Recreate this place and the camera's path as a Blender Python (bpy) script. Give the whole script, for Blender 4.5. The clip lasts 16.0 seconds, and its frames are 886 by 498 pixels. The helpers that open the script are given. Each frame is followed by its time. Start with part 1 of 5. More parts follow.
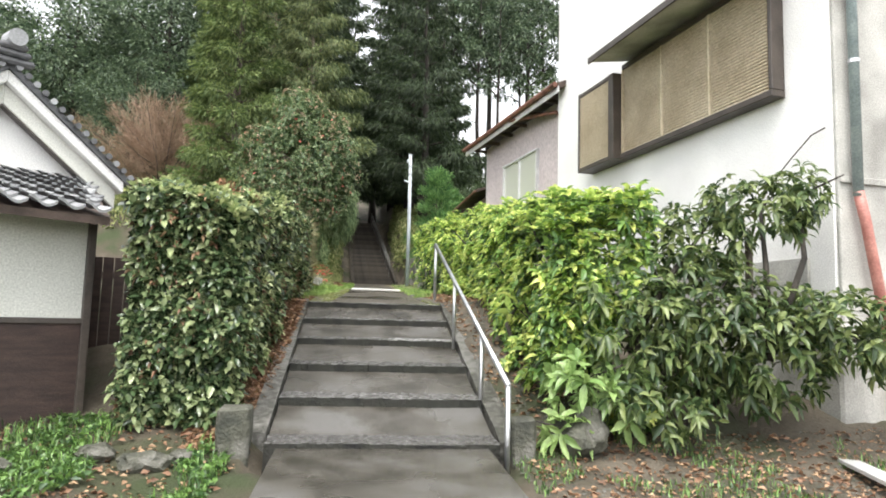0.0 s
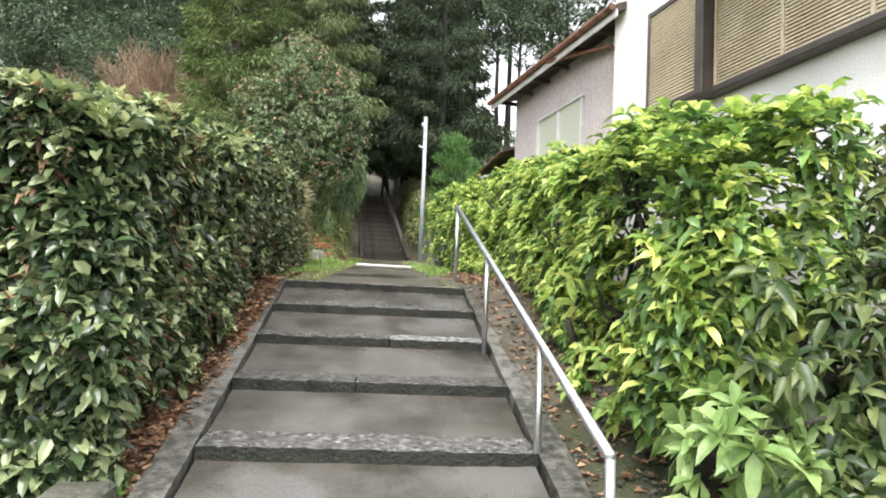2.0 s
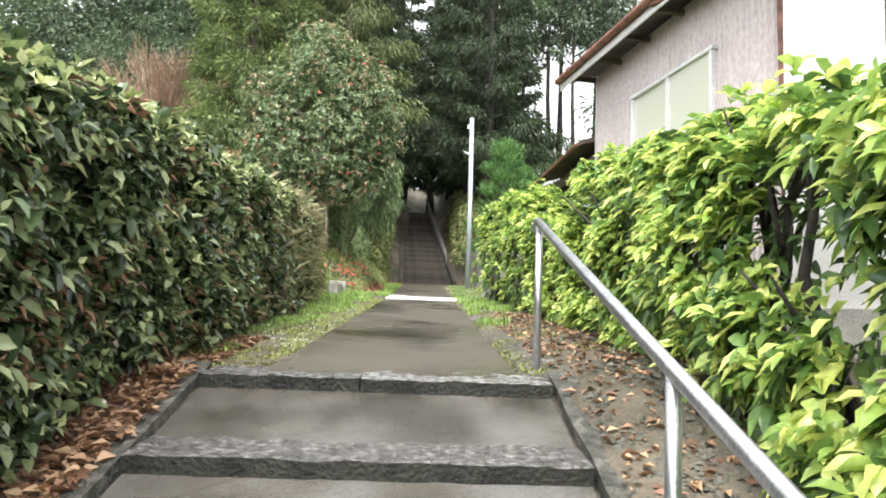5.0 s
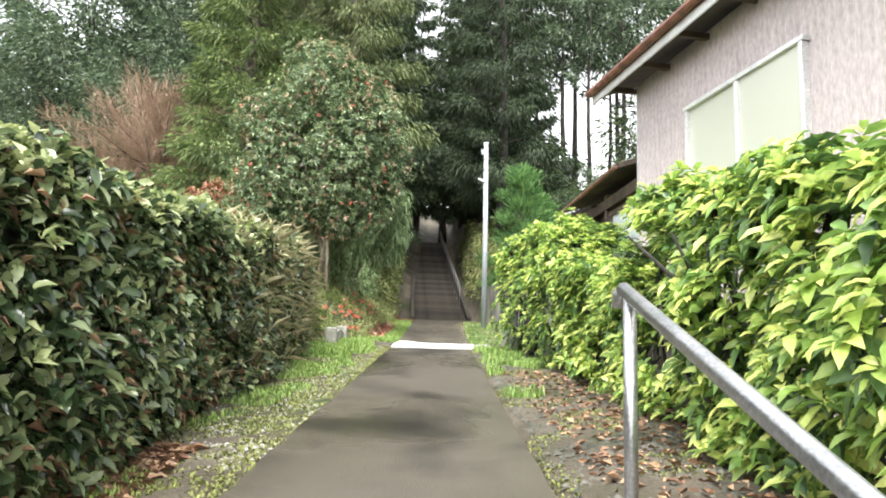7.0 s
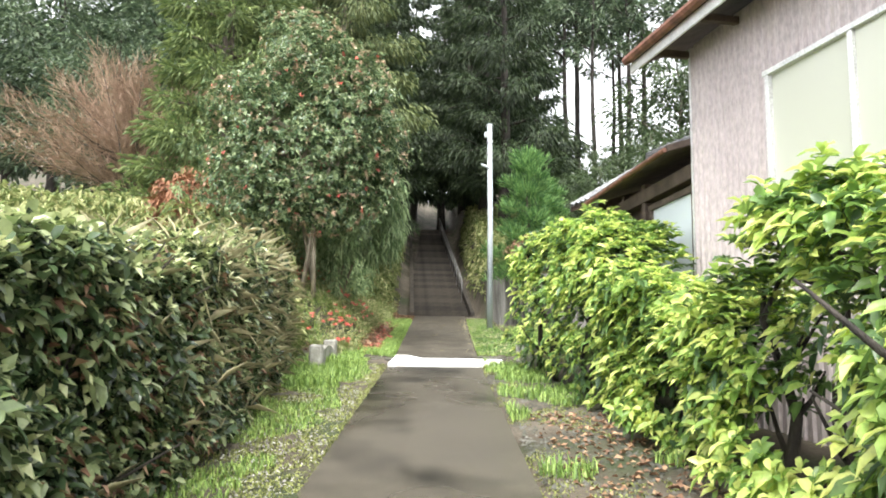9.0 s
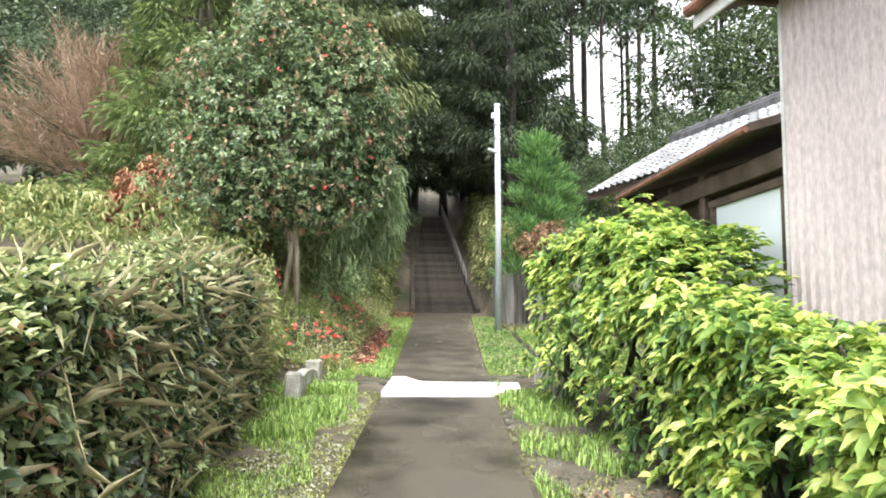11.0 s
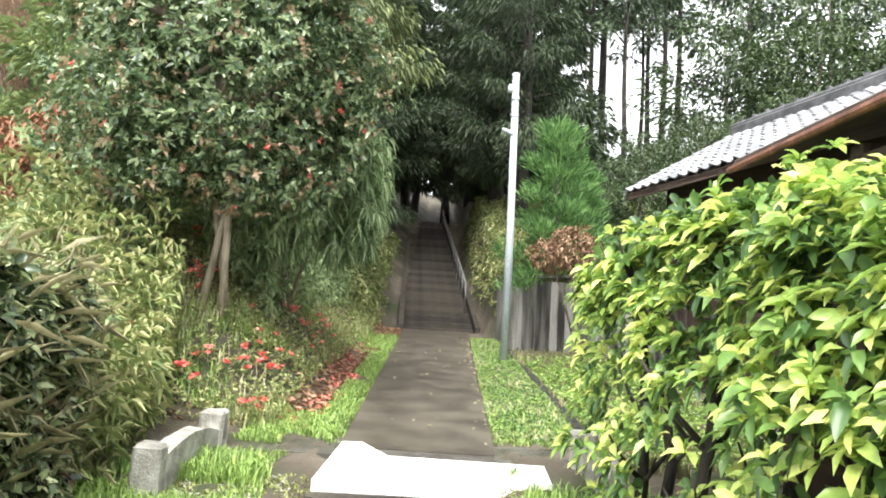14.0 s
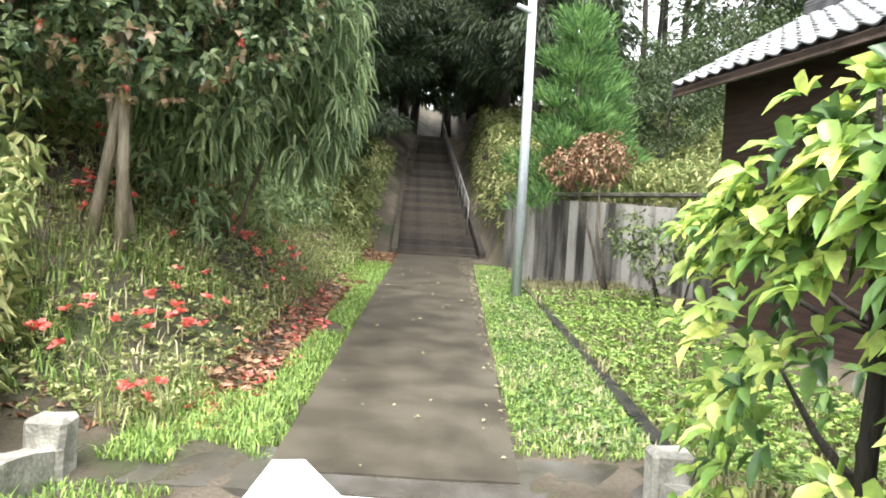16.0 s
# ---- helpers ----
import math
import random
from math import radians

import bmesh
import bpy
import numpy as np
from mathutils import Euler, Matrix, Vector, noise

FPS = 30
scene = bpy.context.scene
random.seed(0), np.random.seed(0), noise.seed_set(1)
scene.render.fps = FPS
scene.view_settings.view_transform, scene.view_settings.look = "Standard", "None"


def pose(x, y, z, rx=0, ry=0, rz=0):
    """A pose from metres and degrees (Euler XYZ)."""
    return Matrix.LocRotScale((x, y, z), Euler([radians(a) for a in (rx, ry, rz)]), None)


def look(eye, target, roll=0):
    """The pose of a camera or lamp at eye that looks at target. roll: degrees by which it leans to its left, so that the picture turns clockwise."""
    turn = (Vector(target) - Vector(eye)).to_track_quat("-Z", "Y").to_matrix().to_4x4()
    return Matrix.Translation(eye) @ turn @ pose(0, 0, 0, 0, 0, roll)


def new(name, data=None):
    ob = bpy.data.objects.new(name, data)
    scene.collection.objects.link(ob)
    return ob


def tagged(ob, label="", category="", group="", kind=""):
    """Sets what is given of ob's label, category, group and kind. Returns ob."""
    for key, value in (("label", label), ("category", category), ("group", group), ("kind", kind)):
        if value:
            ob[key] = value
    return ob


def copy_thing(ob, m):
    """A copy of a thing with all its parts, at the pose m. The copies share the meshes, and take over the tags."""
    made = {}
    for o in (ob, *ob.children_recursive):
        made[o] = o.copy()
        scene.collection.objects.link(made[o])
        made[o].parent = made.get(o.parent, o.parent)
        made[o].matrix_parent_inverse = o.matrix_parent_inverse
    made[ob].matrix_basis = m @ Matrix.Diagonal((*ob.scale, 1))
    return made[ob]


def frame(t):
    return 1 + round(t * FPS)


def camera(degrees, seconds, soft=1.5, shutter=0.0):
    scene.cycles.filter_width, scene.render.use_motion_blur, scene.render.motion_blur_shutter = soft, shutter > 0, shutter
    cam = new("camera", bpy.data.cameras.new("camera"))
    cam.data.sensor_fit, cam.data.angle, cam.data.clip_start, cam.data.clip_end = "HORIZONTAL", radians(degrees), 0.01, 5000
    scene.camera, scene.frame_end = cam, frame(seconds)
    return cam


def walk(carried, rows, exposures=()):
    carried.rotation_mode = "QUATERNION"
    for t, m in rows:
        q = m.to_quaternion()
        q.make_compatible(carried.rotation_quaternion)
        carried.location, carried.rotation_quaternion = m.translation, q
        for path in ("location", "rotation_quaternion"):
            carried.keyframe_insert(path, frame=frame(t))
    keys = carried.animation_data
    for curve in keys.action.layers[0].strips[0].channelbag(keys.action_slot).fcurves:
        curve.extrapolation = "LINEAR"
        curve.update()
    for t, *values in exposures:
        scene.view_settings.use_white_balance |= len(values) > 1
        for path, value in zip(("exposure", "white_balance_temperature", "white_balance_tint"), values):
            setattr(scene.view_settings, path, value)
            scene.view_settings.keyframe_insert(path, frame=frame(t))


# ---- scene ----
cam = camera(67.3, 16.0, 1.85)
SKY, SUN = 0.15, 1.6
STOPS = [(0.0, 1.65), (2.5, 1.8), (4.0, 2.02), (5.0, 2.1), (7.0, 2.17), (11.0, 2.13), (13.0, 2.2), (16.0, 2.33)]
METRES, EYE, TILT, LEAN, TURN = 18.5, 1.45, -4.0, 0.0, -7.0
ROWS = [
    (0.0, 0.0, 0.0, 0.0, -0.28, 9.96, -1.6),
    (0.5, -0.0025, 0.0342, 0.0044, 2.69, 10.42, -2.84),
    (1.0, -0.0037, 0.07, 0.0086, 2.73, 9.49, -3.22),
    (1.5, -0.0062, 0.1097, 0.0124, 4.64, 9.16, -3.34),
    (2.0, -0.0065, 0.1453, 0.0163, 0.73, 7.96, -2.71),
    (2.5, -0.0093, 0.1817, 0.0213, 2.32, 7.49, -2.59),
    (3.0, -0.0106, 0.2162, 0.0258, 1.31, 6.65, -2.75),
    (3.5, -0.0102, 0.2524, 0.0314, 1.56, 6.74, -2.66),
    (4.0, -0.0165, 0.2863, 0.0368, 1.59, 8.31, -3.11),
    (4.5, -0.0154, 0.3235, 0.0477, 4.12, 8.78, -2.73),
    (7.0, -0.0273, 0.4476, 0.0859, 6.13, 11.55, -2.07),
    (7.5, -0.0365, 0.4692, 0.0912, 7.19, 11.32, -1.96),
    (8.0, -0.0406, 0.494, 0.1023, 5.79, 10.75, -2.22),
    (8.5, -0.0402, 0.5188, 0.1111, 6.02, 10.48, -1.44),
    (11.0, -0.0552, 0.6375, 0.1515, 6.41, 8.79, -0.74),
    (11.5, -0.0627, 0.667, 0.155, 7.87, 9.22, -1.54),
    (12.0, -0.0607, 0.6998, 0.1586, 7.0, 10.1, -1.43),
    (12.5, -0.0681, 0.7324, 0.1621, 7.0, 10.25, -1.76),
    (13.0, -0.0677, 0.7655, 0.1658, 5.9, 10.54, -2.47),
    (13.5, -0.0725, 0.799, 0.1695, 7.16, 10.35, -3.77),
    (14.0, -0.0721, 0.8322, 0.1729, 5.95, 9.79, -3.77),
    (14.5, -0.0759, 0.8665, 0.1773, 7.78, 9.13, -3.55),
    (15.0, -0.0784, 0.8988, 0.1813, 6.25, 8.14, -3.67),
    (15.5, -0.082, 0.9348, 0.1857, 8.44, 6.35, -3.81),
    (16.0, -0.0847, 0.9684, 0.1898, 6.09, 2.76, -3.83),
]
walk(cam, [(t, pose(0, 0, EYE, TILT, LEAN, TURN) @ pose(METRES * x, METRES * y, METRES * z, 90 + pitch, roll, yaw)) for t, x, y, z, yaw, pitch, roll in ROWS], STOPS)

# ---- world, sun ----
world = bpy.data.worlds.new("overcast_sky")
scene.world = world
world.use_nodes = True
wn, wl = world.node_tree.nodes, world.node_tree.links
sky = wn.new("ShaderNodeTexSky")
sky.sky_type, sky.sun_disc = "NISHITA", False
sky.sun_elevation, sky.sun_rotation = radians(63), radians(195)
grey = wn.new("ShaderNodeHueSaturation")
grey.inputs["Saturation"].default_value = 0.12
wl.new(sky.outputs[0], grey.inputs["Color"])
wl.new(grey.outputs[0], wn["Background"].inputs["Color"])
wn["Background"].inputs["Strength"].default_value = SKY
sun = new("sun", bpy.data.lights.new("sun", "SUN"))
sun.data.energy, sun.data.angle, sun.data.color = SUN, radians(40), (1.0, 0.97, 0.92)
sun.matrix_world = look((-3.5, -3, 26), (0, 10, 0))


# ---- materials ----
def mat(name, a, b, scale=6.0, rough=0.6, bump=0.3, fine=60.0, island=0.0, metal=0.0, spread=(0.35, 0.65), wet=0.0, c=None, stretch=(1, 1, 1), obj=0.0, through_light=0.0):
    """Two-colour noise surface with fine grain and relief; island: spread of tone piece by piece; wet: gloss in patches."""
    m = bpy.data.materials.new(name)
    m.use_nodes = True
    nt = m.node_tree
    n, l = nt.nodes, nt.links
    p = n["Principled BSDF"]
    co = n.new("ShaderNodeTexCoord")
    mp = n.new("ShaderNodeMapping")
    mp.inputs["Scale"].default_value = stretch
    l.new(co.outputs["Object"], mp.inputs[0])
    n1 = n.new("ShaderNodeTexNoise")
    n1.inputs["Scale"].default_value, n1.inputs["Detail"].default_value = scale, 6
    n2 = n.new("ShaderNodeTexNoise")
    n2.inputs["Scale"].default_value, n2.inputs["Detail"].default_value = fine, 4
    for q in (n1, n2):
        l.new(mp.outputs[0], q.inputs["Vector"])
    r = n.new("ShaderNodeValToRGB")
    r.color_ramp.elements[0].position, r.color_ramp.elements[1].position = spread
    r.color_ramp.elements[0].color, r.color_ramp.elements[1].color = (*a, 1), (*b, 1)
    if c:
        e = r.color_ramp.elements.new(0.5 * (spread[0] + spread[1]))
        e.color = (*c, 1)
    fac = n1.outputs["Fac"]
    if island or obj:
        if island:
            g = n.new("ShaderNodeNewGeometry")
            rnd = g.outputs["Random Per Island"]
        else:
            g = n.new("ShaderNodeObjectInfo")
            rnd = g.outputs["Random"]
        mx = n.new("ShaderNodeMix")
        mx.inputs["Factor"].default_value = island or obj
        l.new(fac, mx.inputs[2])
        l.new(rnd, mx.inputs[3])
        fac = mx.outputs[0]
    l.new(fac, r.inputs["Fac"])
    hs = n.new("ShaderNodeHueSaturation")
    mr = n.new("ShaderNodeMapRange")
    mr.inputs["From Min"].default_value, mr.inputs["From Max"].default_value = 0.3, 0.7
    mr.inputs["To Min"].default_value, mr.inputs["To Max"].default_value = 0.8, 1.2
    l.new(n2.outputs["Fac"], mr.inputs["Value"])
    l.new(mr.outputs[0], hs.inputs["Value"])
    l.new(r.outputs["Color"], hs.inputs["Color"])
    l.new(hs.outputs[0], p.inputs["Base Color"])
    p.inputs["Metallic"].default_value = metal
    if wet:
        wr = n.new("ShaderNodeMapRange")
        wr.inputs["From Min"].default_value, wr.inputs["From Max"].default_value = 0.4, 0.62
        wr.inputs["To Min"].default_value, wr.inputs["To Max"].default_value = rough, wet
        n3 = n.new("ShaderNodeTexNoise")
        n3.inputs["Scale"].default_value, n3.inputs["Detail"].default_value = scale * 0.6, 3
        l.new(co.outputs["Object"], n3.inputs["Vector"])
        l.new(n3.outputs["Fac"], wr.inputs["Value"])
        l.new(wr.outputs[0], p.inputs["Roughness"])
    else:
        p.inputs["Roughness"].default_value = rough
    if bump:
        bp = n.new("ShaderNodeBump")
        bp.inputs["Strength"].default_value, bp.inputs["Distance"].default_value = bump, 0.02
        l.new(n2.outputs["Fac"], bp.inputs["Height"])
        l.new(bp.outputs[0], p.inputs["Normal"])
    if through_light:
        tr = n.new("ShaderNodeBsdfTranslucent")
        l.new(hs.outputs[0], tr.inputs["Color"])
        ms = n.new("ShaderNodeMixShader")
        ms.inputs[0].default_value = through_light
        l.new(p.outputs[0], ms.inputs[1])
        l.new(tr.outputs[0], ms.inputs[2])
        l.new(ms.outputs[0], n["Material Output"].inputs["Surface"])
    return m


M_EARTH = mat("damp_earth", (0.038, 0.05, 0.018), (0.125, 0.105, 0.078), 0.9, 0.9, 1.0, 35, c=(0.07, 0.057, 0.039))
M_CONC = mat("wet_concrete", (0.04, 0.036, 0.028), (0.13, 0.125, 0.117), 1.6, 0.36, 0.3, 90, wet=0.08, c=(0.088, 0.081, 0.069))
M_PATH = mat("mossy_concrete", (0.022, 0.019, 0.015), (0.08, 0.07, 0.055), 0.8, 0.45, 0.4, 80, wet=0.16, c=(0.09, 0.079, 0.061))
M_PATH2 = mat("brown_damp_concrete", (0.045, 0.038, 0.028), (0.10, 0.087, 0.066), 2.2, 0.5, 0.4, 80, wet=0.46, c=(0.072, 0.062, 0.046))
M_STONE = mat("rough_step_stone", (0.05, 0.048, 0.045), (0.36, 0.355, 0.35), 26, 0.35, 1.0, 55, wet=0.18, c=(0.12, 0.115, 0.11), obj=0.25)
M_DARKSTONE = mat("mossy_dark_stone", (0.04, 0.042, 0.032), (0.15, 0.145, 0.125), 5, 0.75, 0.9, 40, c=(0.08, 0.08, 0.06))
# Mossy stone taken near black, so the risers' shade is in the colour
M_RISER = mat("shaded_mossy_stone", (0.004, 0.004, 0.003), (0.018, 0.017, 0.013), 6, 0.75, 0.9, 40, c=(0.02, 0.021, 0.015))
M_KERB = mat("worn_kerb_stone", (0.035, 0.036, 0.028), (0.19, 0.185, 0.17), 14, 0.5, 1.0, 50, c=(0.085, 0.082, 0.07), obj=0.2)
# Brown concrete, its colour darkened further for shade under the overhanging trees
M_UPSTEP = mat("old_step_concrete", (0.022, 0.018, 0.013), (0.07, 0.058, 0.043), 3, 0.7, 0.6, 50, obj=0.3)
M_WHITECONC = mat("new_white_concrete", (0.62, 0.61, 0.58), (0.78, 0.77, 0.74), 3, 0.7, 0.3, 60)
M_GRANITE = mat("lichen_granite", (0.22, 0.215, 0.19), (0.45, 0.44, 0.40), 7, 0.85, 0.6, 50, c=(0.32, 0.31, 0.27))
M_STEEL = mat("galvanised_steel", (0.42, 0.43, 0.44), (0.6, 0.6, 0.61), 9, 0.35, 0.1, 90, metal=0.9)
M_DULLSTEEL = mat("dull_weathered_steel", (0.16, 0.16, 0.155), (0.28, 0.28, 0.27), 9, 0.55, 0.2, 90, metal=0.6)
M_POLE = mat("grey_painted_pole", (0.38, 0.42, 0.45), (0.50, 0.54, 0.56), 4, 0.4, 0.1, 70, stretch=(1, 1, 0.2))
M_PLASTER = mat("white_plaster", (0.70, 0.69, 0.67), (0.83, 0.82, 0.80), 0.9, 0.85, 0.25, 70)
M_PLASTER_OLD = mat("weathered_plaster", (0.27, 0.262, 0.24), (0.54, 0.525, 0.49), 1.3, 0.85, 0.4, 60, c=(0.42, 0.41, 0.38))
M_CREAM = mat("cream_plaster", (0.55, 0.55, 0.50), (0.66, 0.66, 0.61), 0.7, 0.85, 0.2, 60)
M_BROWNWOOD = mat("dark_brown_boards", (0.025, 0.014, 0.011), (0.055, 0.032, 0.025), 3, 0.6, 0.4, 40, stretch=(1, 1, 6))
M_FRAME = mat("dark_bronze_frame", (0.045, 0.036, 0.03), (0.075, 0.06, 0.05), 4, 0.45, 0.1, 60)
M_SLAT = mat("tan_metal_slats", (0.42, 0.34, 0.23), (0.55, 0.47, 0.34), 2, 0.5, 0.05, 30)
M_SHADE = mat("brown_inner_blind", (0.16, 0.11, 0.06), (0.26, 0.19, 0.11), 1.5, 0.7, 0.1, 30)
M_PINK = mat("pale_pink_corrugated", (0.46, 0.405, 0.40), (0.55, 0.49, 0.48), 0.6, 0.55, 0.1, 40, stretch=(1, 1, 0.35))
M_SOFFIT = mat("stained_eave_wood", (0.045, 0.03, 0.022), (0.10, 0.07, 0.055), 4, 0.7, 0.3, 40)
M_RUST = mat("rusty_red_metal", (0.10, 0.045, 0.03), (0.24, 0.105, 0.07), 6, 0.6, 0.3, 40)
M_WHITEMETAL = mat("aluminium_frame", (0.6, 0.6, 0.6), (0.75, 0.75, 0.74), 5, 0.35, 0.05, 60, metal=0.3)
M_PIPE = mat("blue_grey_pipe", (0.20, 0.25, 0.25), (0.32, 0.37, 0.36), 5, 0.45, 0.1, 50)
M_PINKPIPE = mat("faded_red_pipe", (0.34, 0.12, 0.10), (0.48, 0.22, 0.18), 5, 0.5, 0.1, 50)
M_TILE = mat("grey_clay_tile", (0.16, 0.165, 0.17), (0.34, 0.345, 0.35), 3, 0.32, 0.2, 50, obj=0.5)
M_TILEDARK = mat("dark_ridge_tile", (0.05, 0.052, 0.055), (0.13, 0.13, 0.135), 5, 0.4, 0.3, 50)
M_WALLBOARD = mat("streaked_retaining_wall", (0.03, 0.028, 0.025), (0.33, 0.32, 0.30), 2.4, 0.85, 0.4, 40, stretch=(2.2, 2.2, 0.25), c=(0.15, 0.145, 0.13), obj=0.3)
M_BARK = mat("grey_brown_bark", (0.05, 0.04, 0.03), (0.17, 0.14, 0.11), 5, 0.9, 1.0, 25, stretch=(2, 2, 0.4))
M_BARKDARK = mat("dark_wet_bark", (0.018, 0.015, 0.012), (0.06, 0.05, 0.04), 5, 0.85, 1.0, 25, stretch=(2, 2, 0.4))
M_BARKPALE = mat("pale_bark", (0.18, 0.15, 0.11), (0.34, 0.29, 0.22), 6, 0.85, 0.8, 30, stretch=(2, 2, 0.4))


def leafmat(name, a, b, c=None, rough=0.4, island=0.75, t=0.25, scale=1.2, k=1.5):
    a, b, c = [tuple(k * (0.86 * v + 0.14 * sum(q) / 3) for v in q) if q else None for q in (a, b, c)]
    return mat(name, a, b, scale, rough, 0.0, 25, island=island, spread=(0.2, 0.8), c=c, through_light=t)


L_HEDGE = leafmat("dark_glossy_hedge_leaf", (0.016, 0.03, 0.012), (0.21, 0.25, 0.11), (0.055, 0.09, 0.034), 0.14, t=0.25, k=1.65)
L_HEDGETOP = leafmat("pale_shoot_and_highlight", (0.14, 0.19, 0.06), (0.36, 0.38, 0.18), None, 0.35, k=1.8)
L_DEAD = leafmat("dry_brown_leaf", (0.10, 0.05, 0.025), (0.30, 0.19, 0.10), (0.2, 0.10, 0.05), 0.6, t=0.1)
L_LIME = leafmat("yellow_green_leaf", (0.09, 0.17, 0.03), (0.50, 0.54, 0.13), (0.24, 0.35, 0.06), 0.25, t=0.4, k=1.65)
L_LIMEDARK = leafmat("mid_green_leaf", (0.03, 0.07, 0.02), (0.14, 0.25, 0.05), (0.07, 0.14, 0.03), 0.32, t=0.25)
L_SHRUB = leafmat("dark_green_drooping_leaf", (0.03, 0.06, 0.02), (0.22, 0.27, 0.085), (0.09, 0.14, 0.04), 0.3, k=1.25, t=0.4)
L_FATSIA = leafmat("bright_palmate_leaf", (0.13, 0.22, 0.055), (0.29, 0.40, 0.13), None, 0.3, t=0.3)
L_CEDAR = leafmat("light_cedar_foliage", (0.07, 0.115, 0.03), (0.22, 0.28, 0.085), (0.12, 0.17, 0.055), 0.6, t=0.25, scale=0.5, k=1.3)
L_OLIVE = leafmat("olive_weeping_foliage", (0.06, 0.095, 0.03), (0.21, 0.25, 0.085), (0.12, 0.155, 0.05), 0.6, t=0.25, scale=0.5, k=1.25)
L_YOUNG = leafmat("young_cedar_foliage", (0.04, 0.10, 0.03), (0.15, 0.27, 0.075), (0.08, 0.17, 0.045), 0.6, t=0.25, k=1.9)
L_BRONZE = leafmat("bronze_camellia_shoot", (0.16, 0.12, 0.06), (0.40, 0.26, 0.17), (0.26, 0.21, 0.11), 0.35)
L_DARKCON = leafmat("dark_conifer_foliage", (0.03, 0.058, 0.025), (0.11, 0.165, 0.06), (0.06, 0.10, 0.04), 0.55, t=0.25, scale=0.3, k=0.8)
L_BROAD = leafmat("dark_broadleaf_foliage", (0.03, 0.055, 0.03), (0.12, 0.17, 0.085), (0.065, 0.10, 0.052), 0.45, t=0.25, scale=0.3, k=1.5)
L_MID = leafmat("mid_broadleaf_foliage", (0.03, 0.06, 0.02), (0.11, 0.165, 0.055), (0.06, 0.10, 0.035), 0.5, t=0.2, scale=0.5, k=1.05)
L_CAM = leafmat("camellia_leaf", (0.03, 0.058, 0.026), (0.16, 0.20, 0.09), (0.075, 0.115, 0.046), 0.2, t=0.35, k=1.9)
L_BAMBOO = leafmat("bamboo_leaf", (0.07, 0.12, 0.045), (0.27, 0.34, 0.17), None, 0.4, t=0.45, k=2.0)
L_RED = leafmat("red_petal", (0.48, 0.05, 0.045), (0.72, 0.20, 0.15), None, 0.5, t=0.2)
L_BARE = leafmat("reddish_twig", (0.24, 0.15, 0.10), (0.42, 0.29, 0.195), None, 0.8, t=0.0, k=1.35)
L_RUSTY = leafmat("rust_brown_leaf", (0.20, 0.07, 0.025), (0.40, 0.17, 0.07), None, 0.6, t=0.1, k=1.0)
L_GRASS = leafmat("fresh_grass", (0.08, 0.15, 0.025), (0.30, 0.41, 0.085), (0.17, 0.28, 0.05), 0.5, t=0.3)
L_WILD = leafmat("mixed_weeds", (0.08, 0.115, 0.028), (0.31, 0.31, 0.13), (0.16, 0.195, 0.055), 0.6, t=0.3, k=1.75)
L_DRYGRASS = leafmat("half_dry_grass", (0.07, 0.085, 0.03), (0.25, 0.22, 0.11), (0.15, 0.145, 0.06), 0.7, t=0.2)
L_TANGLE = leafmat("tangled_hedge_end", (0.04, 0.05, 0.022), (0.27, 0.27, 0.14), (0.12, 0.13, 0.055), 0.5, t=0.3, k=1.9)
L_MOSS = leafmat("yellow_green_moss", (0.09, 0.11, 0.02), (0.22, 0.24, 0.06), None, 0.8, t=0.1)
L_STRAW = leafmat("straw_grass", (0.22, 0.20, 0.10), (0.42, 0.38, 0.22), None, 0.6, t=0.2)

GLASS = bpy.data.materials.new("frosted_glass")
GLASS.use_nodes = True
_p = GLASS.node_tree.nodes["Principled BSDF"]
_p.inputs["Base Color"].default_value = (0.52, 0.53, 0.45, 1)
_p.inputs["Roughness"].default_value = 0.18
GLASS_PALE = bpy.data.materials.new("pale_frosted_glass")
GLASS_PALE.use_nodes = True
_p = GLASS_PALE.node_tree.nodes["Principled BSDF"]
_p.inputs["Base Color"].default_value = (0.66, 0.72, 0.76, 1)
_p.inputs["Roughness"].default_value = 0.35


# ---- mesh helpers ----
def part(name, bm, material, parent=None, label="", smooth=False):
    """Links a bmesh (or a mesh) as one object under a thing."""
    if isinstance(bm, bmesh.types.BMesh):
        me = bpy.data.meshes.new(name)
        bm.to_mesh(me)
        bm.free()
    else:
        me = bm
    if material and not me.materials:
        me.materials.append(material)
    if smooth:
        me.polygons.foreach_set("use_smooth", [True] * len(me.polygons))
    ob = new(name, me)
    ob.parent = parent
    return tagged(ob, label)


def thing(name, m, label, category, kind="", group=""):
    ob = new(name)
    ob.matrix_world = m
    return tagged(ob, label, category, group, kind)


def box(x0, x1, y0, y1, z0, z1, bevel=0.01, bm=None, skew=0.0):
    own = bm or bmesh.new()
    r = bmesh.ops.create_cube(own, size=1.0)
    for v in r["verts"]:
        v.co = Vector((x0 + (v.co.x + 0.5) * (x1 - x0), y0 + (v.co.y + 0.5) * (y1 - y0), z0 + (v.co.z + 0.5) * (z1 - z0)))
        v.co.z += skew * (v.co.y - y0)
    if bevel:
        es = list({e for v in r["verts"] for e in v.link_edges})
        bmesh.ops.bevel(own, geom=es, offset=bevel, segments=1, affect="EDGES")
    return own


